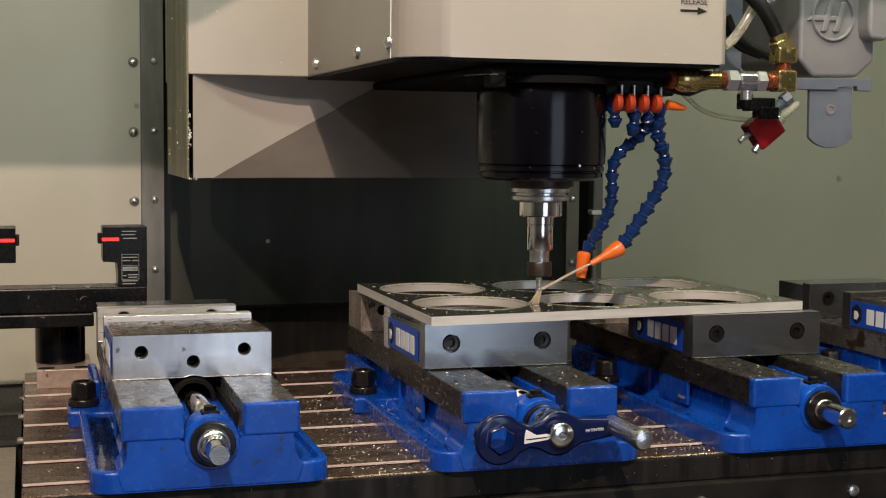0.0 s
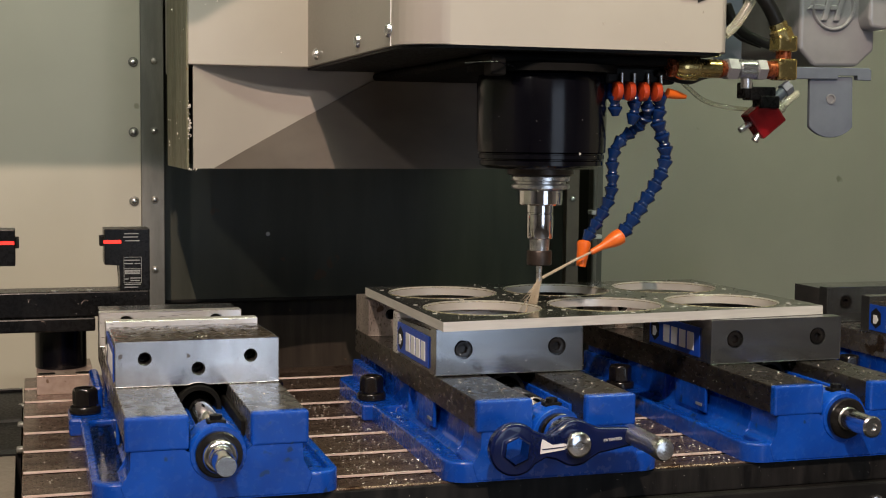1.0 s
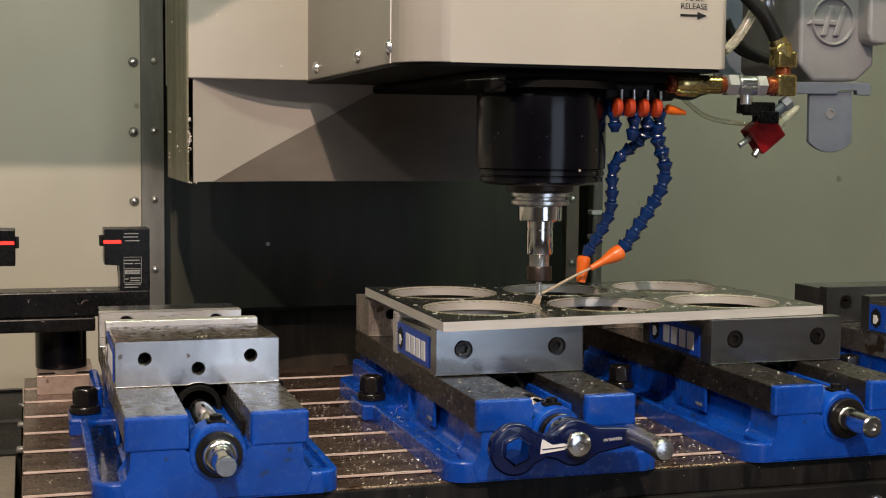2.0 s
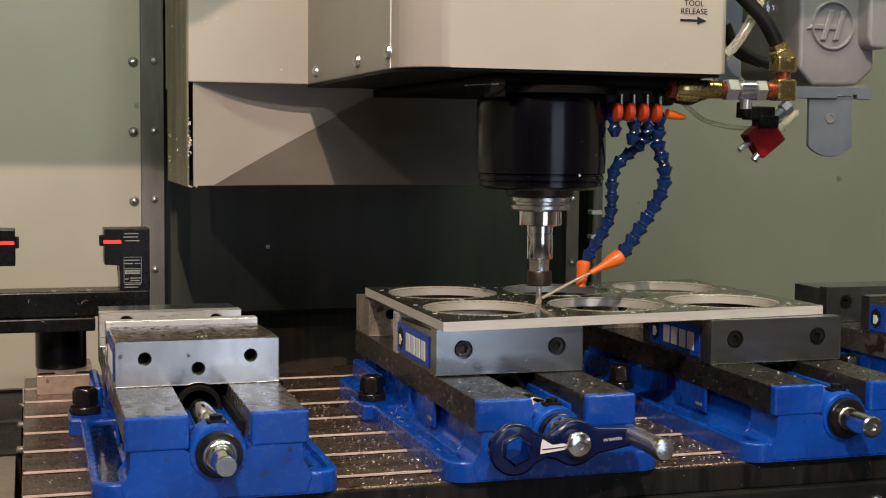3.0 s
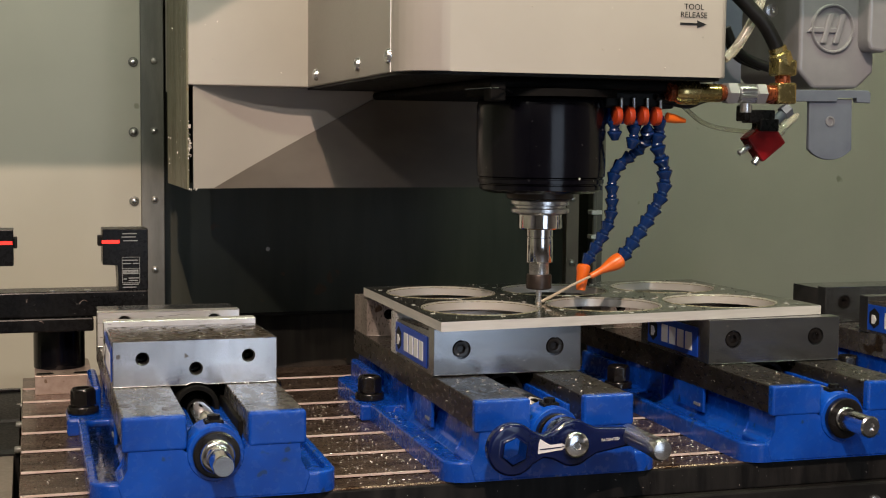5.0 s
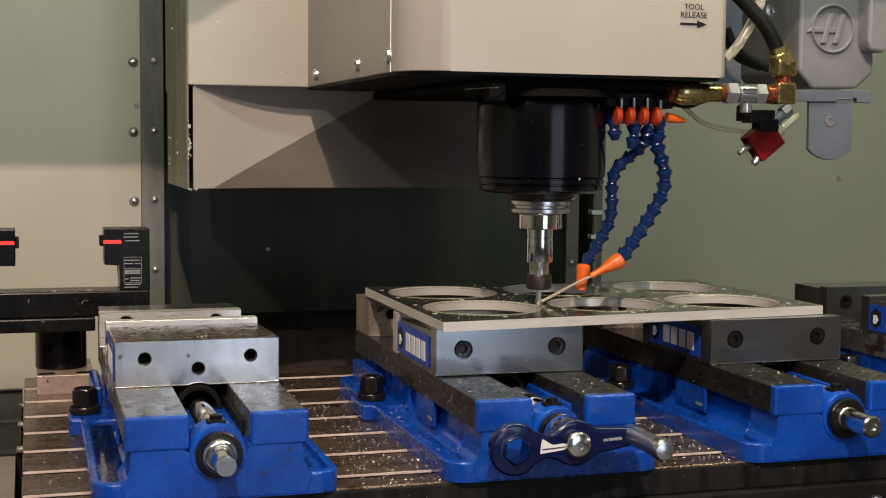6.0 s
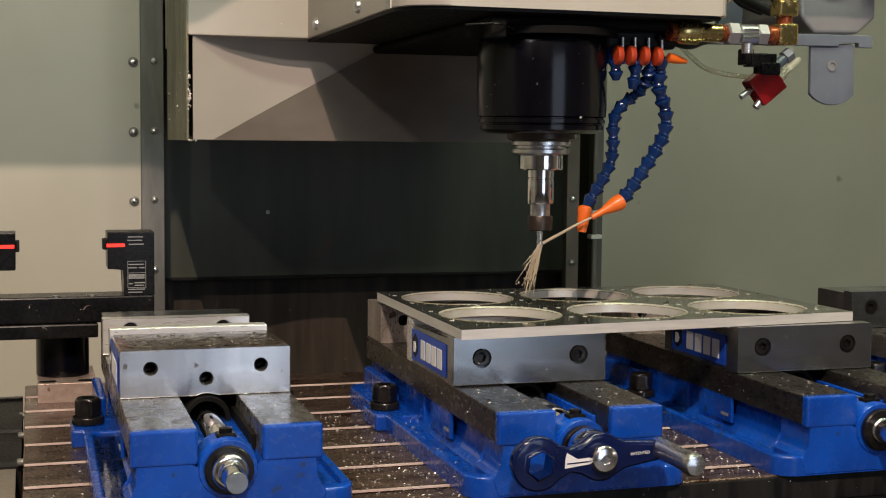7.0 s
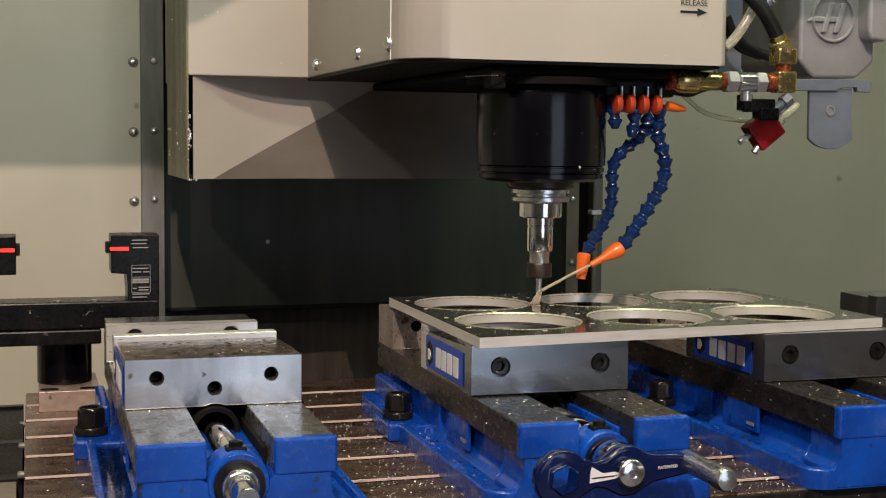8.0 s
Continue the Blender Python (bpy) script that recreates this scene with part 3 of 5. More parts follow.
    bores = [] if jaw_plates else [(0.027, 0.0995, 0.0059), (0.0762, 0.0888, 0.0059), (0.1254, 0.0995, 0.0059)]
    body = part("movable_jaw", drilled(outline, bores, jf, jf + 0.127, 0.060, True, 0.1120), GROUND if not jaw_plates else JAWSTEEL, t, "ground steel sliding jaw with an arch over the screw")
    part("jaw_top", prism([(jf + 0.002, 0.1163), (jf + 0.002, 0.1167), (jf + 0.1272, 0.1126), (jf + 0.1272, 0.1122)], "x", 0.002, W - 0.002), OILFILM, body, "brown oil film on the jaw top")
    part("jaw_nut", merged(box(0.0562, 0.0998, jf + 0.036, jf + 0.10, 0.0205, 0.0730), lathe([(0.0113, -0.0335), (0.0165, -0.0330), (0.0165, 0.0030), (0.0172, 0.0042), (0.0205, 0.0045), (0.0215, 0.0030), (0.0215, -0.10)], Matrix.Translation((bx, jf, 0.0520)) @ FACE_Y, 36)), SHADE_BLACK, body, "black round nut under the jaw", True)
    part("jaw_lip", box(-0.0015, W, jf + 0.1275, jf + 0.145, 0.074, 0.1184, 0.0005, 1), JAWSTEEL if x0 > 0.5 else PLATESTEEL, body, "bright hardened jaw plate")
    if jaw_plates:
        part("jaw_plate", drilled(block(-0.0015, W + 0.001, 0.0742, 0.1203), [(0.027, 0.0995, 0.0094), (0.1254, 0.0995, 0.0094)], jf - 0.018, jf - 0.0005, 0.0064, False), JAWSTEEL, t, "ground steel outer jaw plate")
        for sx in (0.027, 0.1254):
            cap_screw("cap_screw", body, sx, jf - 0.018, 0.0995, 0.0082)
    vise_label(body, jf + 0.008, jf + 0.140, 0.0775, 0.1090, -0.0004)
    # fixed jaw
    fj = 0.268
    open_end = x0 > 0.5
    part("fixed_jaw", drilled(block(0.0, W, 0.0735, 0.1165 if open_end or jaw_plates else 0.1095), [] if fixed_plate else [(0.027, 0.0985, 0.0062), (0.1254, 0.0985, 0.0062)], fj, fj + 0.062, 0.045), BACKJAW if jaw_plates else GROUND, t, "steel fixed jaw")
    # threads get a black colour so the holes look shaded inside
    for sx, sz, r in bores:
        part("thread", threads(sx, sz, r, jf, 0.022), OILBLACK, body, "thread of a hole, coloured black for the shade inside", True)
    for sx in () if fixed_plate else (0.027, 0.1254):
        part("thread", threads(sx, 0.0985, 0.0062, fj, 0.022), OILBLACK, t, "thread of a hole, coloured black for the shade inside", True)
    if fixed_plate:
        sz = 0.0995 if open_end else 0.0985
        part("fixed_plate", drilled(block(-0.002, W + 0.001, 0.0742, 0.1195 if open_end else 0.1118), [(0.027, sz, 0.0094), (0.1254, sz, 0.0094)], fj - 0.018, fj - 0.0005, 0.0064, False), JAWSTEEL if open_end else PLATESTEEL, t, "ground steel jaw plate")
        for sx in (0.027, 0.1254):
            cap_screw("cap_screw", t, sx, fj - 0.018, sz, 0.0082)
    RIDERS_TABLE.append(t)
    return t


def handle():
    """Speed wrench on the middle screw: a flat blue bar with a ring end, a hub and a steel grip."""
    t = thing("vise_handle", "dark blue vise handle with hex ring and steel grip", "handle", pose(0.3835, -0.176, 0.0400, 0, -3, 0))
    th = 0.012
    outline = []
    rx = -0.056
    for k in range(25):
        a = radians(40 + 280 * k / 24)
        outline.append((rx + 0.0235 * math.cos(a), 0.0235 * math.sin(a)))
    outline += [(-0.028, -0.0105), (-0.020, -0.0125)]
    for k in range(9):
        a = radians(230 + 80 * k / 8)
        outline.append((0.021 * math.cos(a), 0.021 * math.sin(a)))
    outline += [(0.022, -0.012), (0.052, -0.0085), (0.062, -0.009), (0.066, -0.004), (0.066, 0.004), (0.062, 0.009), (0.052, 0.0085), (0.022, 0.012)]
    for k in range(9):
        a = radians(50 + 80 * k / 8)
        outline.append((0.021 * math.cos(a), 0.021 * math.sin(a)))
    outline += [(-0.020, 0.0125), (-0.028, 0.0105)]
    bm = bmesh.new()
    hexr = [(rx + 0.0118 * math.cos(radians(20 + 60 * k)), 0.0118 * math.sin(radians(20 + 60 * k))) for k in range(6)]
    vo, vi = [], []
    for yy in (-th / 2, th / 2):
        vo.append([bm.verts.new((p[0], yy, p[1])) for p in outline])
        vi.append([bm.verts.new((p[0], yy, p[1])) for p in hexr])
    for lo, hi in (vo, vi):
        for i in range(len(lo)):
            bm.faces.new((lo[i], lo[(i + 1) % len(lo)], hi[(i + 1) % len(lo)], hi[i]))
    for k in (0, 1):
        es = []
        for loop in (vo[k], vi[k]):
            es += [bm.edges.get((loop[i], loop[(i + 1) % len(loop)])) for i in range(len(loop))]
        bmesh.ops.triangle_fill(bm, edges=es, use_beauty=True)
    rim = [e for e in bm.edges if len(e.link_faces) == 2 and e.calc_face_angle(0) > 1.2]
    bmesh.ops.bevel(bm, geom=rim, offset=0.0034, segments=4, affect="EDGES", profile=0.5)
    flat_faced(part("bar", bm, DEEP_BLUE, t, "dark blue bar with a hexagonal ring end", True))
    part("hub", lathe([(0.0118, 0), (0.0118, 0.0060), (0.0112, 0.0076), (0.0096, 0.0086), (0.0040, 0.0090), (0.0030, 0.0080), (0.0001, 0.0080)], Matrix.Translation((0, -th / 2, 0)) @ FACE_Y, 32), CHROME, t, "turned steel hub", True)
    part("socket", lathe([(0.0150, 0.0), (0.0196, 0.0006), (0.0200, 0.002), (0.0200, 0.0185)], Matrix.Translation((0, th / 2 + 0.0190, 0)) @ FACE_Y, 36), POLISHED, t, "polished socket over the screw end", True)
    part("grip", lathe([(0.0088, -0.012), (0.0088, 0.040), (0.0094, 0.044), (0.0098, 0.053), (0.0094, 0.0565), (0.0080, 0.0590), (0.0040, 0.0602), (0.0001, 0.0604)], Matrix.Translation((0.056, -th / 2 - 0.002, 0.001)) @ FACE_Y, 32), TURNED, t, "polished steel grip", True)
    y = -th / 2 - 0.0005
    part("logo_shape", merged(prism([(-0.034, -0.0055), (-0.010, -0.0040), (-0.010, 0.0015), (-0.022, 0.0012), (-0.0315, 0.0075), (-0.033, 0.003)], "y", y, y + 0.0006)), WHITE, t, "white printed shape")
    part("logo_stripe", box(-0.032, -0.012, y - 0.0004, y, -0.0022, -0.0012), DEEP_BLUE, t)
    lettering("PATENTED", t, 0.026, y, -0.001, 0.0036, WHITE)
    RIDERS_TABLE.append(t)


def lettering(text, parent, x, y, z, size, mat, name="lettering"):
    cu = bpy.data.curves.new(name, "FONT")
    cu.body, cu.size, cu.extrude, cu.align_x = text, size, 0.00012, "CENTER" if "\n" in text else "LEFT"
    tmp = bpy.data.objects.new(name, cu)
    scene.collection.objects.link(tmp)
    me = bpy.data.meshes.new_from_object(tmp.evaluated_get(bpy.context.evaluated_depsgraph_get()))
    bpy.data.objects.remove(tmp)
    me.materials.clear()
    me.materials.append(mat)
    me.transform(Matrix.Translation((x, y, z)) @ pose(0, 0, 0, 90, 0, 0))
    ob = new(name, me)
    ob.parent = parent
    ob["label"] = "printed words " + text.replace("\n", " ")
    return ob


PLATE = (0.3057, 0.7468, -0.0347, 0.2840, 0.1207, 0.1302)
CORNERS = [(0.3057, -0.0347), (0.7468, 0.0042), (0.7355, 0.2840), (0.3050, 0.2795)]
HOLES = [(0.3785 + 0.1395 * i, yy) for yy in (0.0655, 0.2085) for i in range(3)]
HOLE_R = 0.0608


def on_plate(x, y, margin):
    for (ax, ay), (bx, by) in zip(CORNERS, CORNERS[1:] + CORNERS[:1]):
        if (bx - ax) * (y - ay) - (by - ay) * (x - ax) < margin * math.hypot(bx - ax, by - ay):
            return False
    return True


def workpiece():
    x0, x1, y0, y1, z0, z1 = PLATE
    t = thing("aluminium_plate", "aluminium plate with six large bored holes on the vises", "workpiece")
    bm = bmesh.new()
    n = 64
    for z in (z0, z1):
        outer = [bm.verts.new((a, b, z)) for a, b in CORNERS]
        es = [bm.edges.new((outer[i], outer[(i + 1) % 4])) for i in range(4)]
        for cx, cy in HOLES:
            ring = [bm.verts.new((cx + HOLE_R * math.cos(2 * math.pi * k / n), cy + HOLE_R * math.sin(2 * math.pi * k / n), z)) for k in range(n)]
            es += [bm.edges.new((ring[k], ring[(k + 1) % n])) for k in range(n)]
        bmesh.ops.triangle_fill(bm, edges=es, use_beauty=True)
    part("plate_face", bm, ALU_TOP, t, "dull wet top and bottom of the plate")
    bm = bmesh.new()
    o = 0.0002
    c = [(a + (o if a > 0.5 else -o), b + (o if b > 0.1 else -o)) for a, b in CORNERS]
    lo, hi = [bm.verts.new((*p, z0)) for p in c], [bm.verts.new((*p, z1)) for p in c]
    for i in range(4):
        bm.faces.new((lo[i], lo[(i + 1) % 4], hi[(i + 1) % 4], hi[i]))
    part("plate_edge", bm, ALU, t, "bright saw-cut edge of the plate")
    for cx, cy in HOLES:
        part("bore_wall", ring_wall(cx, cy, HOLE_R - 0.0001, HOLE_R + 0.0012, z0 - 0.0003, z1), BORE, t, "bright bored wall of a hole", True)
        part("hole_rim", ring_band(cx, cy, HOLE_R - 0.0004, HOLE_R + 0.0017, z1 - 0.0012, z1 + 0.0005), RIM, t, "yellowish deburred rim", True)
    for cx, cy in HOLES:
        for k in range(6):
            a = math.pi / 6 + k * math.pi / 3
            px_, py_ = cx + 0.072 * math.cos(a), cy + 0.072 * math.sin(a)
            if on_plate(px_, py_, 0.006):
                part("drilled_hole", lathe([(0.0024, 0), (0.0024, 0.0003), (0.0019, 0.0004), (0.0017, -0.002), (0.0001, -0.002)], Matrix.Translation((px_, py_, z1)), 12), BORE, t)
    RIDERS_TABLE.append(t)


def ring_band(cx, cy, r0, r1, z0, z1, n=64):
    """A sloping band from the inner radius and height to the outer ones, with a lip down to the plate."""
    bm = bmesh.new()
    L = [[bm.verts.new((cx + r * math.cos(2 * math.pi * k / n), cy + r * math.sin(2 * math.pi * k / n), z)) for k in range(n)] for r, z in ((r0, z0 - 0.0004), (r0, z0), (r1 - 0.0004, z1), (r1, z1 - 0.0001), (r1, z1 - 0.0008))]
    for a, b in zip(L, L[1:]):
        for k in range(n):
            bm.faces.new((a[k], a[(k + 1) % n], b[(k + 1) % n], b[k]))
    return bm


def ring_wall(cx, cy, r0, r1, z0, z1, n=64):
    bm = bmesh.new()
    L = []
    for r, z in ((r0, z0), (r0, z1 - 0.0006), (r0 + 0.0006, z1 + 0.0001), (r1, z1 + 0.0003), (r1, z0)):
        L.append([bm.verts.new((cx + r * math.cos(2 * math.pi * k / n), cy + r * math.sin(2 * math.pi * k / n), z)) for k in range(n)])
    L.append(L[0])
    for a, b in zip(L, L[1:]):
        for k in range(n):
            bm.faces.new((a[k], a[(k + 1) % n], b[(k + 1) % n], b[k]))
    return bm


def tool_setter():
    """Laser tool setter on a post at the end of the table."""
    t = thing("laser_tool_setter", "black laser tool setter with two glowing red windows", "tool setter")
    Y, FT = 0.41, 0.0225
    part("foot", prism([(-0.0685, 0.378), (-0.007, 0.378), (-0.003, 0.383), (-0.003, 0.496), (-0.0685, 0.496)], "z", 0.0, FT, 0.0006), FOOTSTEEL, t, "copper-tinged steel foot block")
    part("post", lathe([(0.0305, FT + 0.0005), (0.0305, 0.0715), (0.0285, 0.0735), (0.0001, 0.0735)], Matrix.Translation((-0.0393, Y + 0.035, 0)), 40), BLACK_GLOSS, t, "black round post", True)
    part("lower_beam", box(-0.40, -0.0005, Y - 0.028, Y + 0.055, 0.0735, 0.0900, 0.002), BLACK, t)
    part("upper_beam", box(-0.40, 0.0635, Y - 0.025, Y + 0.025, 0.0905, 0.1210, 0.002), BLACK, t, "black beam carrying the heads")
    for xx in (-0.047, 0.0405 - 0.001 - 0.0465, -0.13):
        part("beam_screw", lathe([(0.004, 0), (0.004, 0.004), (0.0001, 0.004)], Matrix.Translation((xx, Y - 0.02, 0.1185)), 12), TURNED, t, "", True)
    head = part("receiver_head", prism([(0.0290, 0.1205), (0.0640, 0.1205), (0.0640, 0.1948), (0.0110, 0.1948), (0.0110, 0.1518), (0.0290, 0.1518)], "y", Y - 0.022, Y + 0.022, 0.001), BLACK, t, "black receiver head with printed marks")
    part("window", box(0.0100, 0.0305, Y - 0.0228, Y - 0.0215, 0.1775, 0.1815), RED_LED, head, "red glowing window")
    part("port", box(0.0060, 0.0115, Y - 0.010, Y + 0.008, 0.1735, 0.1860, 0.001), BLACK_CAST, head)
    f = Y - 0.0226
    part("caution_field", box(0.0345, 0.0525, f - 0.0006, f, 0.1405, 0.1455), GREYPRINT, head, "grey caution field")
    lettering("CAUTION", head, 0.0360, f - 0.0009, 0.1417, 0.0036, INK)
    for k, (a, b, z) in enumerate(((0.034, 0.052, 0.1565), (0.034, 0.044, 0.1525), (0.046, 0.053, 0.1525), (0.035, 0.039, 0.134), (0.041, 0.053, 0.135), (0.041, 0.052, 0.132), (0.034, 0.053, 0.1275), (0.034, 0.050, 0.124), (0.034, 0.051, 0.1885), (0.033, 0.050, 0.1845), (0.035, 0.052, 0.180))):
        part("print_bar", box(a, b, f - 0.0006, f, z, z + 0.0012), GREYPRINT, head)
    for a, b, za, zb in ((0.0333, 0.0542, 0.1605, 0.1610), (0.0333, 0.0542, 0.1470, 0.1475), (0.0333, 0.0542, 0.1298, 0.1303), (0.0333, 0.0338, 0.1303, 0.1605), (0.0537, 0.0542, 0.1303, 0.1605)):
        part("print_line", box(a, b, f - 0.0005, f, za, zb), GREYPRINT, head)
    for xx in (-0.057, -0.014):
        part("foot_slot", prism(round_rect(xx - 0.010, xx + 0.010, 0.386, 0.398, 0.0055), "z", FT - 0.001, FT + 0.0005), SHADE_BLACK, t, "dark bolt slot in the foot")
    em = part("emitter_head", box(-0.16, -0.0905, Y - 0.022, Y + 0.022, 0.1522, 0.1948, 0.001), BLACK, t, "black emitter head")
    part("window", box(-0.150, -0.0915, Y - 0.0228, Y - 0.0215, 0.1775, 0.1815), RED_LED, em, "red glowing window")
    part("port", box(-0.0910, -0.0862, Y - 0.010, Y + 0.008, 0.1720, 0.1850, 0.001), BLACK_CAST, em)
    part("emitter_leg", box(-0.40, -0.155, Y - 0.022, Y + 0.022, 0.1205, 0.1530, 0.001), BLACK, t)
    RIDERS_TABLE.append(t)


def chips():
    """Loose bright chips, one object for what lies on the table group."""
    random.seed(11)
    bm = bmesh.new()

    def chip(x, y, z, s):
        m = Matrix.Translation((x, y, z)) @ Euler((random.uniform(-0.5, 0.5), random.uniform(-0.5, 0.5), random.uniform(0, 6.3))).to_matrix().to_4x4()
        s *= 0.9
        a, b, c = s * random.uniform(0.5, 1.3), s * random.uniform(0.25, 0.6), s * random.uniform(0.1, 0.3)
        v = [bm.verts.new(m @ Vector(p)) for p in ((-a, -b, 0), (a, -b * 0.6, c), (a * 0.8, b, 0), (-a * 0.7, b, c), (0, 0, c * 2.6))]
        for f in ((0, 1, 4), (1, 2, 4), (2, 3, 4), (3, 0, 4), (0, 3, 2, 1)):
            bm.faces.new([v[i] for i in f])
    for _ in range(1300):
        x, y = random.uniform(-0.08, 0.9), random.uniform(-0.128, 0.42)
        chip(x, y, 0.0006, random.uniform(0.0006, 0.0018))
    for _ in range(420):
        x, y = random.gauss(0.245, 0.03), random.uniform(-0.128, 0.25)
        chip(x, y, 0.0006, random.uniform(0.0006, 0.0016))
    for _ in range(260):
        chip(random.uniform(0.50, 0.575), random.uniform(-0.125, 0.1), 0.0006, random.uniform(0.0006, 0.0018))
    for vx in (0.0, 0.306, 0.605, 0.913):
        nn = 30 if vx == 0 else 55
        for _ in range(nn):
            x = vx + random.choice((random.uniform(0.003, 0.050), random.uniform(0.106, 0.150)))
            chip(x, random.uniform(-0.134, -0.022 if vx else -0.002), 0.0734, random.uniform(0.0005, 0.0015))
        for _ in range(80 if vx else 20):
            chip(vx + random.gauss(-0.017, 0.004), random.uniform(-0.10, 0.12), 0.0128, random.uniform(0.0006, 0.0017))
    for _ in range(70):
        yy = random.uniform(0.012, 0.122)
        chip(random.uniform(0.004, 0.148), yy, 0.1168 - 0.0327 * yy, random.uniform(0.0005, 0.0013))
    x0, x1, y0, y1, z0, z1 = PLATE
    for _ in range(420):
        x, y = random.uniform(x0, x1), random.uniform(y0, y1)
        if on_plate(x, y, 0.001) and all((x - a) ** 2 + (y - b) ** 2 > (HOLE_R + 0.003) ** 2 for a, b in HOLES):
            chip(x, y, z1 + 0.0005, random.uniform(0.0004, 0.0014))
    for vx in (0.306, 0.605):
        for _ in range(26):
            chip(vx + random.uniform(0.0, 0.150), -0.0140, random.uniform(0.076, 0.118), random.uniform(0.0003, 0.0008))
        for _ in range(30):
            chip(vx + random.uniform(0.006, 0.146), -0.1380, random.uniform(0.004, 0.042), random.uniform(0.0003, 0.0009))
        for _ in range(60):
            chip(vx - 0.0008, random.uniform(-0.12, 0.26), random.uniform(0.048, 0.070), random.uniform(0.0003, 0.0009))
    for _ in range(60):
        chip(random.uniform(0.0, 0.95), -0.1335, random.uniform(-0.024, -0.004), random.uniform(0.0003, 0.0010))
    for _ in range(26):
        chip(random.uniform(-0.08, 0.06), 0.3815, random.uniform(0.075, 0.120), random.uniform(0.0003, 0.0010))
    ob = tagged(part("metal_chips", bm, CHIP), "scattered bright aluminium chips on table and vises", "chips", "", "stuff")
    RIDERS_TABLE.append(ob)


def swarf():
    """Thin coppery curls of swarf on the tool setter and the vises."""
    random.seed(41)
    for x, y, z, s, a in ((-0.012, 0.381, 0.108, 0.010, 20), (-0.060, 0.381, 0.085, 0.006, -30), (-0.075, 0.381, 0.112, 0.005, 60), (0.020, 0.384, 0.100, 0.005, 10), (-0.110, 0.30, 0.002, 0.012, 75), (0.298, 0.10, 0.0192, 0.008, 40), (0.345, -0.10, 0.0742, 0.006, 15), (0.640, -0.09, 0.0742, 0.006, -20)):
        c = thing("swarf_curl", "thin coppery curl of cut swarf", "swarf", pose(x, y, z, 0, -a, random.uniform(-25, 25)), "swarf curls")
        part("curl", tube([(s * (u - 0.5), 0.0004 * math.sin(5 * u), s * 0.28 * (1 - (2 * u - 1) ** 2)) for u in (0, 0.25, 0.5, 0.75, 1.0)], lambda u: 0.00045 * (1.1 - u), 5, 3), FOOTSTEEL, c, "", True)
        RIDERS_TABLE.append(c)


def drops():
    """Coolant drops lying on the flanges, ears and rails."""
    random.seed(17)
    bm = bmesh.new()

    def drop(x, y, z, r):
        n, sq = 8, random.uniform(0.8, 1.5)
        rings = [[bm.verts.new((x + sq * r * c * math.cos(2 * math.pi * k / n), y + r * c * math.sin(2 * math.pi * k / n), z + h * r)) for k in range(n)] for c, h in ((1.0, 0.0), (0.85, 0.28), (0.45, 0.46))]
        top = bm.verts.new((x, y, z + 0.5 * r))
        for a, b in zip(rings, rings[1:]):
            for k in range(n):
                bm.faces.new((a[k], a[(k + 1) % n], b[(k + 1) % n], b[k]))
        for k in range(n):
            bm.faces.new((rings[-1][k], rings[-1][(k + 1) % n], top))
    for vx in (0.0, 0.306, 0.605):
        for _ in range(22):
            drop(vx + random.uniform(-0.017, 0.001), random.uniform(-0.11, 0.13), 0.0121, random.uniform(0.0005, 0.0022))
        for _ in range(26):
            drop(vx + random.uniform(-0.034, -0.006), random.uniform(0.141, 0.150), 0.0151, random.uniform(0.0005, 0.0020))
        for _ in range(22 if vx else 0):
            drop(vx + random.choice((random.uniform(0.004, 0.048), random.uniform(0.108, 0.148))), random.uniform(-0.13, -0.025), 0.0731, random.uniform(0.0005, 0.0018))
    for _ in range(70):
        yy = random.uniform(0.006, 0.122)
        drop(random.uniform(0.004, 0.148), yy, 0.1167 - 0.0328 * yy, random.uniform(0.0005, 0.0020))
    for _ in range(160):
        x, y = random.uniform(0.31, 0.74), random.uniform(-0.03, 0.28)
        if on_plate(x, y, 0.004) and all((x - a) ** 2 + (y - b) ** 2 > (HOLE_R + 0.004) ** 2 for a, b in HOLES):
            drop(x, y, 0.1303, random.uniform(0.0005, 0.0018))
    RIDERS_TABLE.append(tagged(part("coolant_drops", bm, WATER, None, "", True), "coolant drops lying on vises and plate", "drops", "", "stuff"))


def puddle():
    """Coolant that stands in the drip trough of the bare vise."""
    t = thing("coolant_puddle", "thin coolant puddle standing in the vise trough", "coolant")
    film = prism(round_rect(-0.0186, 0.0060, -0.1256, 0.1256, 0.0086), "z", 0.0121, 0.0152, 0.0004)
    film.normal_update()
    bmesh.ops.delete(film, geom=[f for f in film.faces if f.normal.z < 0.5], context="FACES")
    part("film", film, WATER, t)
    RIDERS_TABLE.append(t)


# ---- head: cover, spindle, tool, hoses ----
SX, SY = 0.4495, 0.0865


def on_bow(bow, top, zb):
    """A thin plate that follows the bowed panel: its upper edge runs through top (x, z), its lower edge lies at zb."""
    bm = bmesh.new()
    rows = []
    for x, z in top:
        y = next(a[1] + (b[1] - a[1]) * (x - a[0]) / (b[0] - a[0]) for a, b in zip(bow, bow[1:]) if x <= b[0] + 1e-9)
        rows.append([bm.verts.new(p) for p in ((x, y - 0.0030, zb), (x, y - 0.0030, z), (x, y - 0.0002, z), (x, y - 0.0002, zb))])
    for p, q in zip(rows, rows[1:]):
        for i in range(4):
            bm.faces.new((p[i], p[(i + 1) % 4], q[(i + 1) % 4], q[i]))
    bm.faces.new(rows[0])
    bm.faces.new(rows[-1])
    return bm


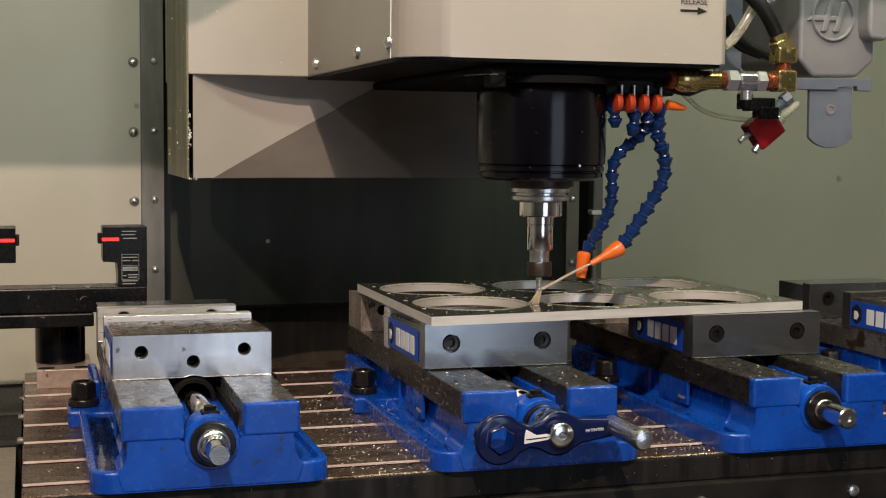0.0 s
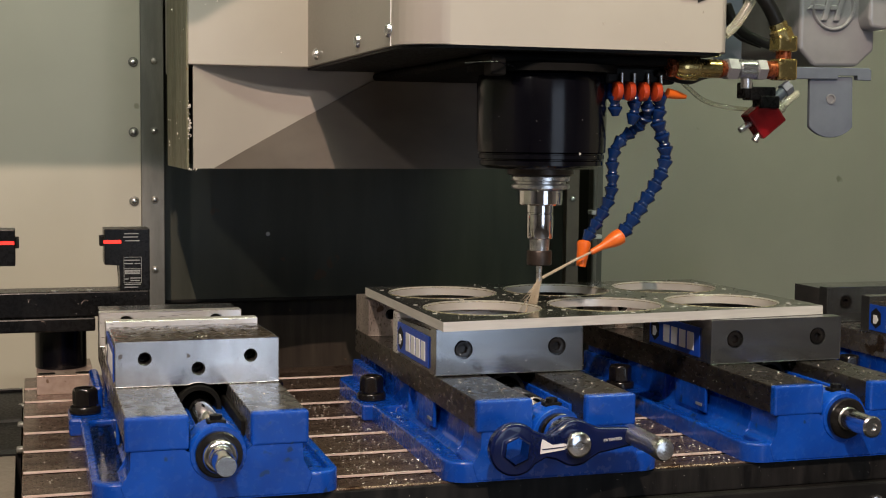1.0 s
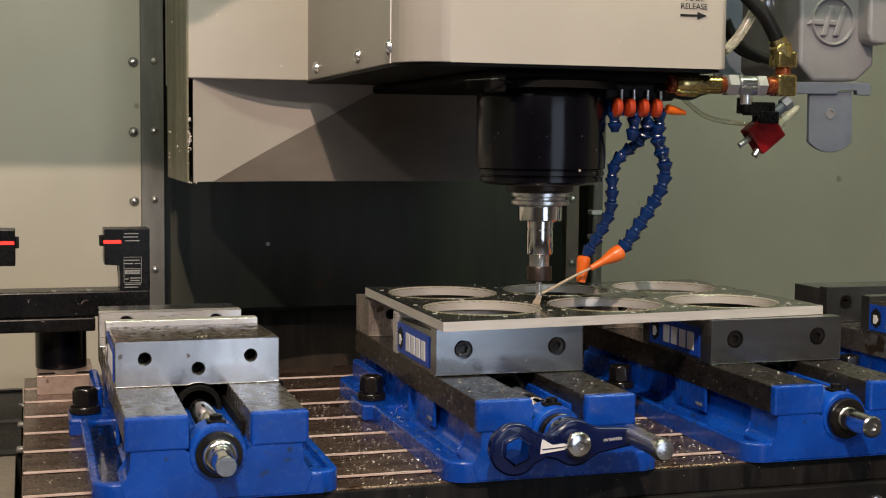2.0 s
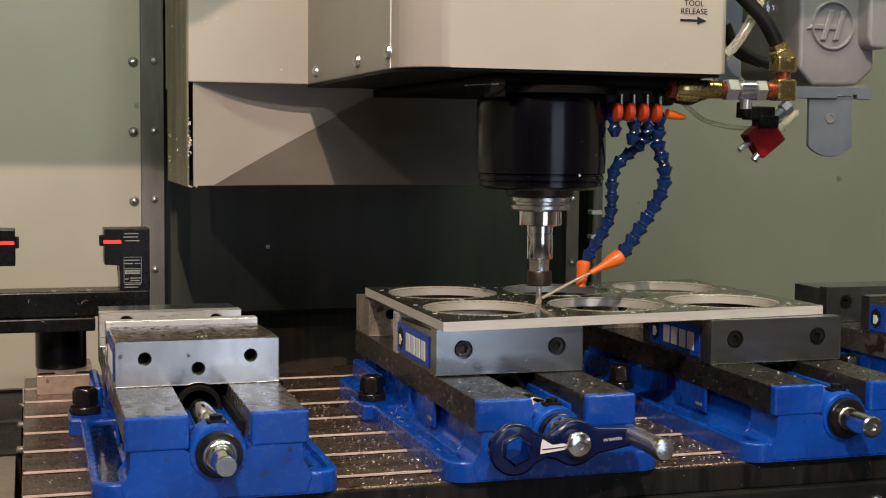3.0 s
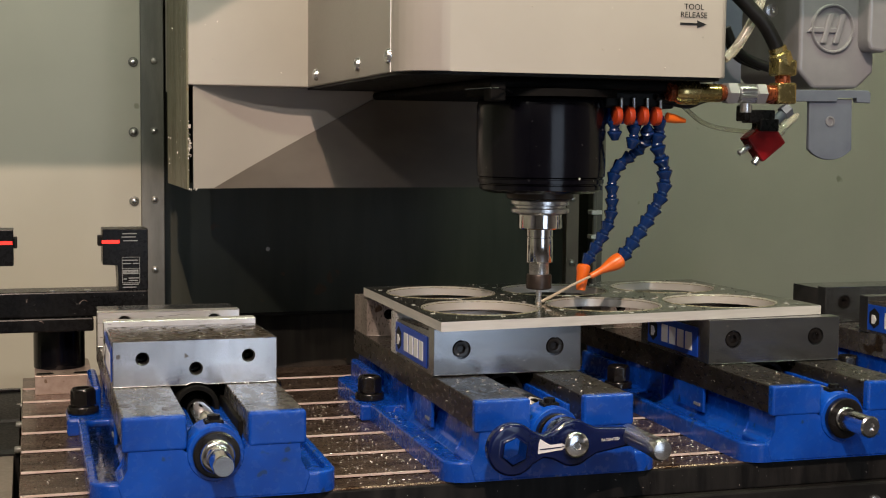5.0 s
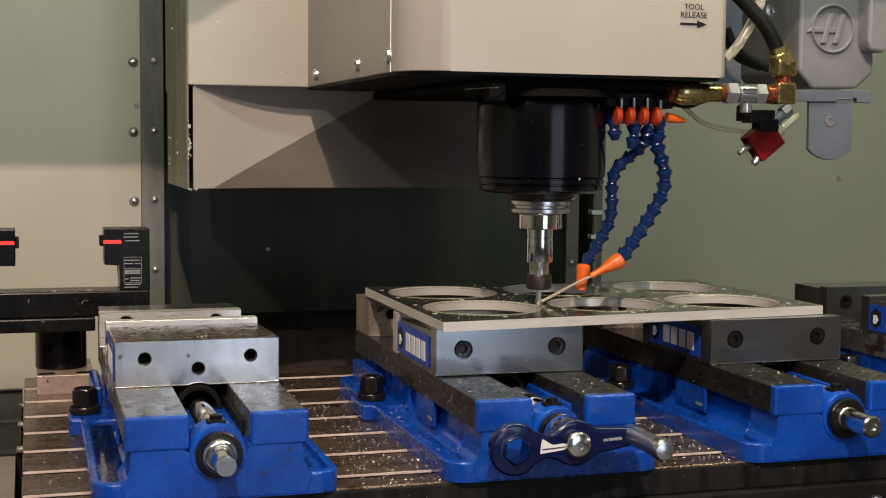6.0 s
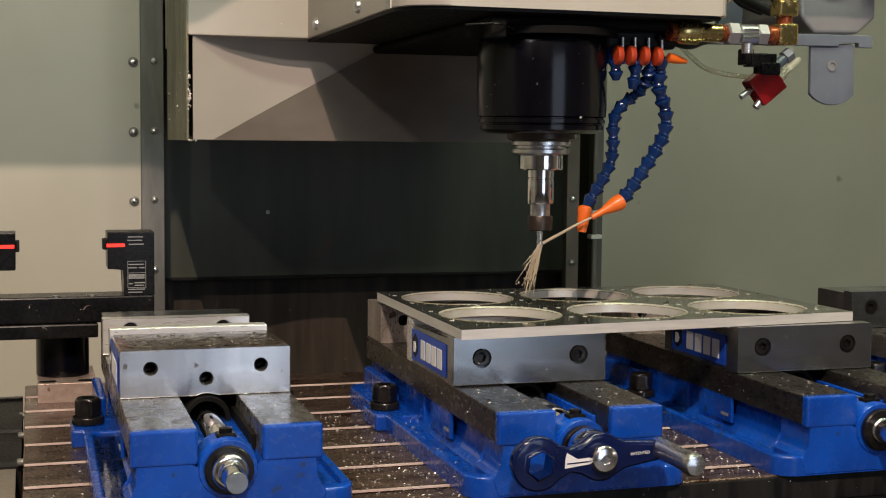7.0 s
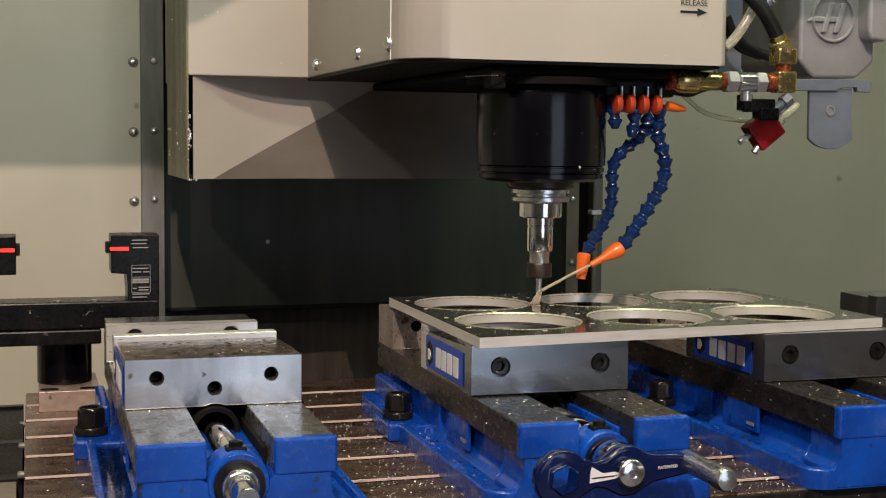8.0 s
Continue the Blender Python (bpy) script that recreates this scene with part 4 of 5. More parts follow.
def spindle_head():
    t = thing("spindle_head", "putty-coloured sheet steel milling head with black spindle", "machine head")
    zb, zt = 0.3715, 0.95
    # front cover with a rounded left corner; open below, wall of sheet
    r = 0.048
    outer = [(0.6197, 0.50)] + [(0.6107 + 0.009 * math.cos(radians(a)), 0.004 + 0.009 * math.sin(radians(a))) for a in range(0, -91, -15)]
    for k in range(9):
        a = radians(270 - 90 * k / 8)
        outer.append((0.2715 + r + r * math.cos(a), -0.005 + r + r * math.sin(a)))
    outer.append((0.2755, 0.50))
    part("front_cover", prism(outer, "z", zb, zt, 0.0015), CREAM, t, "putty painted front cover with rounded corner", True)
    # black sheet over the putty underside, painting its shade
    part("underside_shade", prism([(a + (0.004 if a < 0.4 else -0.004), b + 0.004) for a, b in outer], "z", zb - 0.003, zb + 0.001), BLACK_CAST, t, "black sheet for the shade under the cover")
    part("seam", box(0.2708, 0.2719, 0.0415, 0.0427, zb, zt), WHITE, t, "bright seam in the cover")
    # box behind, to the left
    part("rear_box", box(0.121, 0.2770, 0.480, 0.78, zb, zt, 0.0015), CREAM, t, "putty painted box behind the cover")
    bow = [(0.1275, 0.4835), (0.150, 0.4965), (0.175, 0.5085), (0.200, 0.5180), (0.225, 0.5250), (0.250, 0.5300), (0.280, 0.5335), (0.640, 0.5360)]
    part("rear_panel", prism(bow + [(x, y + 0.006) for x, y in reversed(bow)], "z", 0.2393, zb + 0.01), CREAM, t, "putty painted bowed panel below the cover", True)
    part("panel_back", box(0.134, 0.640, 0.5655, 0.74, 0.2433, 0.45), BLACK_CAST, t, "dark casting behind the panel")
    part("side_sheet", box(0.1190, 0.1222, 0.484, 0.735, 0.2380, zt, 0.0008), GRIMY, t, "grimy olive-stained side sheet")
    # the panel's diagonal shadow, built as a thin dark plate
    part("shadow_plate", on_bow(bow, [(0.1540, 0.2389), (0.175, 0.2502), (0.200, 0.2638), (0.225, 0.2773), (0.250, 0.2908), (0.280, 0.3071), (0.3570, 0.3488), (0.3930, 0.3680), (0.64, 0.3680)], 0.2388), SHADE_AND_SHEET, t, "dark brown slanted shadow on the panel, built as a plate", True)
    # parts below the cover are blackened to hold its shade
    part("under_casting", box(0.375, 0.60, 0.03, 0.535, 0.358, zb - 0.0035, 0.004), SHADE_BLACK, t, "casting under the cover, coloured black for shade")
    part("cable_block", box(0.366, 0.382, 0.010, 0.034, 0.3440, 0.3640, 0.0015), SHADE_BLACK, t, "small black block under the cover")
    part("spindle_flange", lathe([(0.080, 0.350), (0.080, 0.3575)], Matrix.Translation((SX, SY, 0)), 48), SHADE_BLACK, t, "", True)
    cart = part("spindle_cartridge", lathe([(0.040, 0.2490), (0.058, 0.2500), (0.0655, 0.2535), (0.0655, 0.2580), (0.0640, 0.2586), (0.0640, 0.2596), (0.0672, 0.2604), (0.0672, 0.2645), (0.0655, 0.2650), (0.0655, 0.2660), (0.0682, 0.2672), (0.0690, 0.2800), (0.0690, 0.340), (0.0670, 0.3480)], Matrix.Translation((SX, SY, 0)), 64), BLACK_GLOSS, t, "glossy black spindle housing", True)
    part("nose", lathe([(0.034, 0.2425), (0.036, 0.2440), (0.036, 0.2495)], Matrix.Translation((SX, SY, 0)), 40), NUTBROWN, cart, "", True)
    for yy, zz in ((0.42, 0.0135), (0.185, 0.0145), (0.046, 0.016)):
        part("cover_screw", lathe([(0.0078, 0), (0.0078, 0.001), (0.0064, 0.0040), (0.003, 0.0056), (0.0001, 0.006)], Matrix.Translation((0.2712 + 0.009 * yy, yy, zb + zz)) @ pose(0, 0, 0, 0, -90, 0), 18), TURNED, t, "domed bright screw", True)
    part("wire", tube([(0.40, 0.03, 0.352), (0.37, 0.00, 0.356), (0.335, -0.002, 0.354)], 0.0009, 6, 4), BLACK, t)
    lettering("TOOL\nRELEASE", t, 0.5789, -0.0056, 0.4400, 0.0082, INK)
    part("arrow", prism([(0.5638, 0.4242), (0.5830, 0.4242), (0.5830, 0.4215), (0.5935, 0.4253), (0.5830, 0.4291), (0.5830, 0.4264), (0.5638, 0.4264)], "y", -0.0058, -0.0050), INK, t, "black printed arrow")
    RIDERS_HEAD.append(t)


def tool_holder():
    t = thing("tool_holder", "bright turned tool holder with a slim end mill", "tool holder")
    A = Matrix.Translation((SX, SY, 0))
    part("flange", lathe([(0.022, 0.2268), (0.0300, 0.2280), (0.0312, 0.2290), (0.0312, 0.2325), (0.0272, 0.2340), (0.0272, 0.2358), (0.0312, 0.2373), (0.0312, 0.2410), (0.0300, 0.2424), (0.020, 0.2426)], A, 48), TURNED, t, "grooved steel flange", True)
    part("collar", lathe([(0.0150, 0.2105), (0.0225, 0.2110), (0.0236, 0.2122), (0.0236, 0.2262), (0.0228, 0.2270)], A, 48), POLISHED, t, "polished collar", True)
    part("body", lathe([(0.0112, 0.1740), (0.0140, 0.1750), (0.0144, 0.1765), (0.0144, 0.2010), (0.0135, 0.2014), (0.0135, 0.2024), (0.0144, 0.2030), (0.0144, 0.2106)], A, 40), POLISHED, t, "polished holder body", True)
    part("neck", lathe([(0.0105, 0.1620), (0.0108, 0.1735), (0.0112, 0.1745)], A, 32), TURNED, t, "", True)
    part("collet_nut", lathe([(0.0085, 0.1458), (0.0125, 0.1462), (0.0137, 0.1475), (0.0137, 0.1605), (0.0130, 0.1620), (0.0100, 0.1622)], A, 24), NUTBROWN, t, "dark collet nut", True)
    bm = bmesh.new()
    rings = []
    for i in range(16):
        z = 0.1290 + 0.018 * i / 15
        ring = []
        for k in range(16):
            a = 2 * math.pi * k / 16
            rr = 0.0033 * (1 - 0.16 * max(0, math.cos(2 * (a - i * 0.42))))
            ring.append(bm.verts.new((SX + rr * math.cos(a), SY + rr * math.sin(a), z)))
        rings.append(ring)
    for a, b in zip(rings, rings[1:]):
        for k in range(16):
            bm.faces.new((a[k], a[(k + 1) % 16], b[(k + 1) % 16], b[k]))
    bm.faces.new(rings[0])
    part("end_mill", bm, TURNED, t, "fluted end mill", True)
    RIDERS_HEAD.append(t)


def hose(points, girth, group="coolant hoses", nozzle=None):
    """Jointed coolant hose: flared beads strung on a curve, and an orange nozzle."""
    t = thing("coolant_hose", "blue jointed coolant hose with orange nozzle" if nozzle else "short blue jointed coolant hose", "coolant hose", None, group)
    P = [Vector(p) for p in points]
    total = sum((b - a).length for a, b in zip(P, P[1:]))
    n = max(2, round(total / 0.0140))
    beads, run, k = [P[0]], 0.0, 1
    for a, b in zip(P, P[1:]):
        L = (b - a).length
        while k <= n and k * total / n <= run + L + 1e-9:
            beads.append(a + (b - a) * ((k * total / n - run) / L))
            k += 1
        run += L
    for a, b in zip(beads, beads[1:]):
        L = (b - a).length
        prof = [(0.0048, -0.0015), (0.0066, L * 0.04), (0.0072, L * 0.14), (0.0062, L * 0.24), (0.0086, L * 0.30), (0.0098, L * 0.36), (0.0098, L * 0.42), (0.0058, L * 0.96), (0.0050, L + 0.0015)]
        part("hose_joint", lathe([(r * girth, h) for r, h in prof], along(a, b), 20), HOSEBLUE, t, "", True)
    if nozzle:
        a, b, r0, r1 = nozzle
        L = (Vector(b) - Vector(a)).length
        part("nozzle", lathe([(r0 * 0.7, -0.002), (r0, 0.0), (r0 * 1.02, L * 0.14), (r0 * 0.9, L * 0.30), (r1 * 1.25, L * 0.62), (r1, L), (r1 * 0.6, L), (r1 * 0.5, L * 0.8), (0.0001, L * 0.8)], along(a, b), 24), ORANGE, t, "orange plastic nozzle", True)
    RIDERS_HEAD.append(t)


def head_fittings():
    # right hose and left hose
    hose([(0.5684, 0.05, 0.3320), (0.5715, 0.052, 0.3150), (0.5690, 0.055, 0.3020), (0.5755, 0.057, 0.2885), (0.5830, 0.06, 0.2745), (0.5835, 0.06, 0.2600), (0.5795, 0.06, 0.2462), (0.5715, 0.06, 0.2335), (0.5640, 0.06, 0.2215), (0.5555, 0.06, 0.2095), (0.5470, 0.06, 0.1975), (0.5390, 0.06, 0.1860), (0.5325, 0.06, 0.1790)], 0.90, nozzle=((0.5325, 0.06, 0.1785), (0.4990, 0.062, 0.1610), 0.0085, 0.0032))
    hose([(0.5560, 0.05, 0.3200), (0.5610, 0.06, 0.3060), (0.5560, 0.075, 0.2945), (0.5450, 0.08, 0.2855), (0.5345, 0.08, 0.2765), (0.5295, 0.08, 0.2650), (0.5300, 0.08, 0.2510), (0.5305, 0.08, 0.2370), (0.5295, 0.08, 0.2230), (0.5235, 0.08, 0.2095), (0.5160, 0.08, 0.1960), (0.5080, 0.08, 0.1840), (0.5005, 0.08, 0.1730)], 0.80, nozzle=((0.4985, 0.08, 0.1705), (0.4945, 0.078, 0.1445), 0.0075, 0.0050))
    hose([(0.5170, 0.05, 0.3300), (0.5180, 0.05, 0.3190), (0.5195, 0.052, 0.3080)], 0.80)
    hose([(0.5400, 0.05, 0.3260), (0.5420, 0.052, 0.3120), (0.5400, 0.055, 0.2990)], 0.80)
    m = thing("coolant_manifold", "row of orange coolant valve knobs under the head", "manifold")
    part("manifold_block", box(0.505, 0.585, 0.045, 0.075, 0.340, 0.3580, 0.003), BLACK_CAST, m, "dark manifold block")
    for xx in (0.5168, 0.5311, 0.5467, 0.5618):
        v = part("valve_body", lathe([(0.007, 0), (0.007, 0.016), (0.006, 0.018)], Matrix.Translation((xx, 0.055, 0.3235)), 20), HOSEBLUE, m, "", True)
        part("valve_knob", lathe([(0.0040, -0.004), (0.0098, -0.003), (0.0104, 0.0), (0.0098, 0.003), (0.0040, 0.004)], Matrix.Translation((xx, 0.042, 0.3320)) @ pose(0, 0, 0, 0, 90, 0) @ pose(0, 0, 0, 0, 0, 0), 24), ORANGE_RED, v, "orange valve knob", True)
        part("valve_pin", lathe([(0.0018, 0), (0.0018, 0.012), (0.0001, 0.012)], Matrix.Translation((xx + 0.004, 0.040, 0.3385)), 10), TURNED, v, "", True)
    part("valve_lever", lathe([(0.0055, 0), (0.0048, 0.010), (0.0022, 0.022), (0.0001, 0.022)], along((0.576, 0.045, 0.3310), (0.597, 0.045, 0.3275)), 16), ORANGE, m, "orange lever", True)
    RIDERS_HEAD.append(m)

    f = thing("coolant_pipe", "brass coolant pipe with ball valve and red-sealed elbow", "pipe fitting")
    Z, Y = 0.3572, 0.03
    px_ = lambda x, r0, r1, L, n=24: lathe([(r0 * 0.8, 0), (r0, 0.0015), (r1, L - 0.0015), (r1 * 0.8, L)], along((x, Y, Z), (x + L, Y, Z)), n)
    part("pipe_stub", px_(0.568, 0.0098, 0.0098, 0.022), REDBRASS, f, "", True)
    part("end_cap", lathe([(0.004, 0), (0.0095, 0.001), (0.0125, 0.006), (0.0132, 0.012), (0.0132, 0.026), (0.0115, 0.0275)], along((0.5740, Y - 0.003, Z), (0.60, Y - 0.003, Z)), 24), BRASS, f, "dull brass elbow", True)
    part("pipe_nipple", px_(0.597, 0.0098, 0.0098, 0.032), BRASS, f, "", True)
    part("red_joint", px_(0.6285, 0.0095, 0.0085, 0.008), REDBRASS, f, "", True)
    part("valve_end", px_(0.635, 0.0122, 0.0122, 0.014, 6), SILVER, f)
    part("valve_body", px_(0.649, 0.0105, 0.0105, 0.022, 20), TURNED, f, "", True)
    for k in range(3):
        part("print_bar", box(0.651, 0.669, Y - 0.0112, Y - 0.0090, Z - 0.0055 + 0.0042 * k, Z - 0.0030 + 0.0042 * k, 0.0005), CHROME, f, "raised cast marks")
    part("valve_end", px_(0.670, 0.0118, 0.0118, 0.013, 6), SILVER, f)
    part("red_joint", px_(0.683, 0.0098, 0.0098, 0.012), REDBRASS, f, "", True)
    part("elbow", box(0.6935, 0.7165, Y - 0.011, Y + 0.011, Z - 0.0105, Z + 0.0125, 0.0025), BRASS, f, "brass elbow block")
    part("riser", lathe([(0.0085, 0), (0.0085, 0.010)], Matrix.Translation((0.705, Y, Z + 0.012)), 20), REDBRASS, f, "", True)
    part("upper_elbow", merged(box(0.6930, 0.7160, Y - 0.011, Y + 0.011, Z + 0.0195, Z + 0.0370, 0.0025), lathe([(0.0105, 0), (0.0125, 0.004), (0.0125, 0.016), (0.010, 0.018), (0.010, 0.024)], along((0.706, Y, Z + 0.028), (0.6925, Y, Z + 0.060)), 8)), BRASS, f, "brass swivel elbow")
    part("valve_stem", lathe([(0.006, 0), (0.006, 0.010), (0.0001, 0.010)], Matrix.Translation((0.660, Y - 0.002, Z - 0.020)), 16), TURNED, f, "", True)
    part("hose", tube([(0.6965, Y, Z + 0.050), (0.684, Y + 0.002, Z + 0.072), (0.668, Y + 0.006, Z + 0.090), (0.650, Y + 0.01, Z + 0.108), (0.625, Y + 0.02, Z + 0.135), (0.600, Y + 0.05, Z + 0.19)], 0.0080, 16), RUBBER, f, "black rubber hose", True)
    RIDERS_HEAD.append(f)

    g = thing("tool_arm_bracket", "grey steel bracket beside the head", "bracket")
    part("rail", prism([(0.60, 0.3500), (0.8155, 0.3530), (0.8155, 0.3580), (0.8420, 0.3585), (0.8420, 0.3525), (0.8600, 0.3520), (0.8600, 0.3640), (0.8560, 0.3665), (0.60, 0.3640)], "y", 0.095, 0.103, 0.0008), GREYPAINT, g, "grey steel rail with a notch")
    tab = [(0.7812, 0.3560), (0.8372, 0.3560), (0.8385, 0.2985)]
    for k in range(9):
        a = radians(-40 - 100 * k / 8)
        tab.append((0.8105 + 0.0350 * math.cos(a) * 1.04, 0.3180 + 0.032 * math.sin(a)))
    tab.append((0.7820, 0.2985))
    part("tab", prism(tab, "y", 0.098, 0.1035, 0.0008), GREYPAINT, g, "rounded hanging tab")
    part("tab_hole", lathe([(0.0060, 0), (0.0060, 0.0010), (0.0042, 0.0012), (0.0036, -0.0025), (0.0001, -0.0025)], Matrix.Translation((0.8089, 0.0979, 0.3304)) @ FACE_Y, 20), SILVER, g, "bright-rimmed hole in the tab", True)
    part("upright", prism([(0.688, 0.3650), (0.722, 0.3650), (0.722, 0.52), (0.702, 0.52), (0.694, 0.42)], "y", 0.150, 0.158, 0.001), GREYPAINT, g, "grey upright plate")
    part("upright_screw", lathe([(0.0075, 0), (0.0075, 0.004), (0.0035, 0.0045), (0.003, 0.002), (0.0001, 0.002)], Matrix.Translation((0.7345, 0.110, 0.4545)) @ FACE_Y, 20), CHROME, g, "", True)
    RIDERS_HEAD.append(g)

    b = thing("motor_cover", "silver cast cover with a round embossed emblem", "motor cover")
    out = [(0.7675, 0.3862), (0.7870, 0.3672), (0.8440, 0.3684), (0.8660, 0.3870), (0.8660, 0.52), (0.7675, 0.52)]
    part("cover", prism(out, "y", 0.100, 0.24, 0.004, 3), SILVER, b, "silver painted casting")
    bump = [(0.8470, 0.4110), (0.8650, 0.4090), (0.8790, 0.4190), (0.8820, 0.4400), (0.8800, 0.52), (0.8430, 0.52), (0.8430, 0.4200)]
    part("side_boss", prism(bump, "y", 0.078, 0.20, 0.004, 3), SILVER, b, "rounded boss on the cover")
    ex, ez, y = 0.8090, 0.4360, 0.0965
    ring = bmesh.new()
    for rr0, rr1 in ((0.0245, 0.0285),):
        L = []
        for r, yy in ((rr0, 0.1005), (rr0 + 0.0006, y + 0.001), (rr0 + 0.0014, y), (rr1 - 0.0014, y), (rr1 - 0.0006, y + 0.001), (rr1, 0.1005)):
            L.append([ring.verts.new((ex + r * math.cos(2 * math.pi * k / 40), yy, ez + r * math.sin(2 * math.pi * k / 40))) for k in range(40)])
        for p, q in zip(L, L[1:]):
            for k in range(40):
                ring.faces.new((p[k], p[(k + 1) % 40], q[(k + 1) % 40], q[k]))
    part("emblem_ring", ring, SILVER, b, "", True)
    for dx in (-0.010, 0.006):
        part("emblem_bar", prism([(ex + dx - 0.006, ez - 0.017), (ex + dx + 0.001, ez - 0.017), (ex + dx + 0.011, ez + 0.017), (ex + dx + 0.004, ez + 0.017)], "y", y, 0.1005, 0.0012), SILVER, b)
    part("emblem_bar", prism([(ex - 0.034, ez - 0.005), (ex + 0.008, ez - 0.005), (ex + 0.010, ez + 0.001), (ex - 0.028, ez + 0.001)], "y", y + 0.0008, 0.1005, 0.0012), SILVER, b)
    RIDERS_HEAD.append(b)

    s = thing("red_air_valve", "small red anodised air valve on a black clamp", "air valve")
    part("valve_block", box(-0.018, 0.018, -0.010, 0.010, -0.017, 0.017, 0.002), REDBLOCK, s, "red anodised block").matrix_basis = pose(0.7235, 0.10, 0.3075, 0, -38, 0)
    part("clamp", merged(box(0.694, 0.704, 0.090, 0.110, 0.3290, 0.3470, 0.0015), box(0.700, 0.732, 0.088, 0.108, 0.3270, 0.3420, 0.0015), box(0.712, 0.736, 0.086, 0.106, 0.3180, 0.3320, 0.0015)), BLACK, s, "black clamp")
    part("pin", lathe([(0.0035, 0), (0.0035, 0.018), (0.0001, 0.018)], along((0.709, 0.10, 0.3030), (0.694, 0.10, 0.2930)), 14), TURNED, s, "", True)
    part("pin", lathe([(0.0045, 0), (0.0045, 0.012), (0.002, 0.013)], along((0.7195, 0.098, 0.2910), (0.7135, 0.098, 0.2830)), 14), CHROME, s, "", True)
    part("elbow", merged(lathe([(0.006, 0), (0.006, 0.022)], along((0.736, 0.10, 0.3280), (0.752, 0.10, 0.3405)), 14), lathe([(0.008, 0), (0.008, 0.010)], along((0.748, 0.10, 0.338), (0.756, 0.10, 0.344)), 6)), GREYPAINT, s, "", True)
    part("barb", lathe([(0.006, 0), (0.006, 0.006), (0.0042, 0.008), (0.0042, 0.030), (0.002, 0.034)], along((0.741, 0.098, 0.3160), (0.766, 0.098, 0.3370)), 14), CLEAR_TUBE, s, "pale hose barb", True)
    part("air_tube", tube([(0.752, 0.11, 0.326), (0.735, 0.13, 0.318), (0.70, 0.14, 0.320), (0.67, 0.14, 0.327), (0.645, 0.13, 0.340), (0.625, 0.12, 0.352)], 0.0028, 10), CLEAR_TUBE, s, "clear plastic air tube", True)
    RIDERS_HEAD.append(s)

    c = thing("cable_loom", "black cables and grey hose behind the head", "cable")
    part("cable", tube([(0.6452, 0.05, 0.3951), (0.6571, 0.05, 0.4051), (0.6715, 0.05, 0.4255), (0.6832, 0.05, 0.4471), (0.6907, 0.05, 0.4715)], 0.0055, 12), CLEAR_TUBE, c, "translucent grey hose", True)
    part("cable", tube([(0.6728, 0.1, 0.4323), (0.6818, 0.1, 0.4151), (0.6964, 0.1, 0.4016), (0.7138, 0.1, 0.3945), (0.7298, 0.1, 0.3899)], 0.0060, 12), RUBBER, c, "black cable", True)
    part("cable", tube([(0.6855, 0.12, 0.4215), (0.6902, 0.12, 0.409), (0.7035, 0.12, 0.3978), (0.7291, 0.12, 0.3895)], 0.0028, 10), RUBBER, c, "thin black cable", True)
    part("cable", tube([(0.56, 0.04, 0.352), (0.60, 0.05, 0.344), (0.625, 0.06, 0.350), (0.655, 0.07, 0.356)], 0.0035, 10), RUBBER, c, "black cable", True)
    RIDERS_HEAD.append(c)


def coolant():
    j = thing("coolant_jet", "thin milky coolant jet from the nozzle", "coolant")
    part("jet", tube([(0.4990, 0.062, 0.1610), (0.483, 0.069, 0.1520), (0.468, 0.076, 0.1425), (0.4525, 0.084, 0.1325)], lambda u: 0.0013 + 0.0005 * u, 10, 6), COOLANT, j, "", True)
    RIDERS_HEAD.append(j)
    random.seed(21)
    s = thing("coolant_splash", "thin broken coolant strands falling from the tool", "coolant")
    for k in range(26):
        dx, dy = random.gauss(-0.013, 0.0045), random.gauss(0, 0.004)
        top = (SX + random.gauss(0, 0.0012), SY - 0.002, 0.1330 - 0.004 * random.random())
        bot = (SX + dx, SY + dy, top[2] - random.uniform(0.022, 0.058))
        mid = [(a + b) / 2 + random.gauss(0, 0.0014) for a, b in zip(top, bot)]
        part("strand", tube([top, mid, bot], lambda u: 0.0006 * (1 - 0.65 * u), 6, 4), COOLANT, s, "", True)
    for k in range(90):
        u = random.random()
        p = (SX - 0.014 * u + random.gauss(0, 0.0015 + 0.004 * u), SY + random.gauss(0, 0.004), 0.132 - 0.045 * u)
        part("droplet", lathe([(0.0003, -0.0008), (0.0007, 0), (0.0003, 0.0008)], Matrix.Translation(p), 6), COOLANT, s, "", True)
    RIDERS_HEAD.append(s)


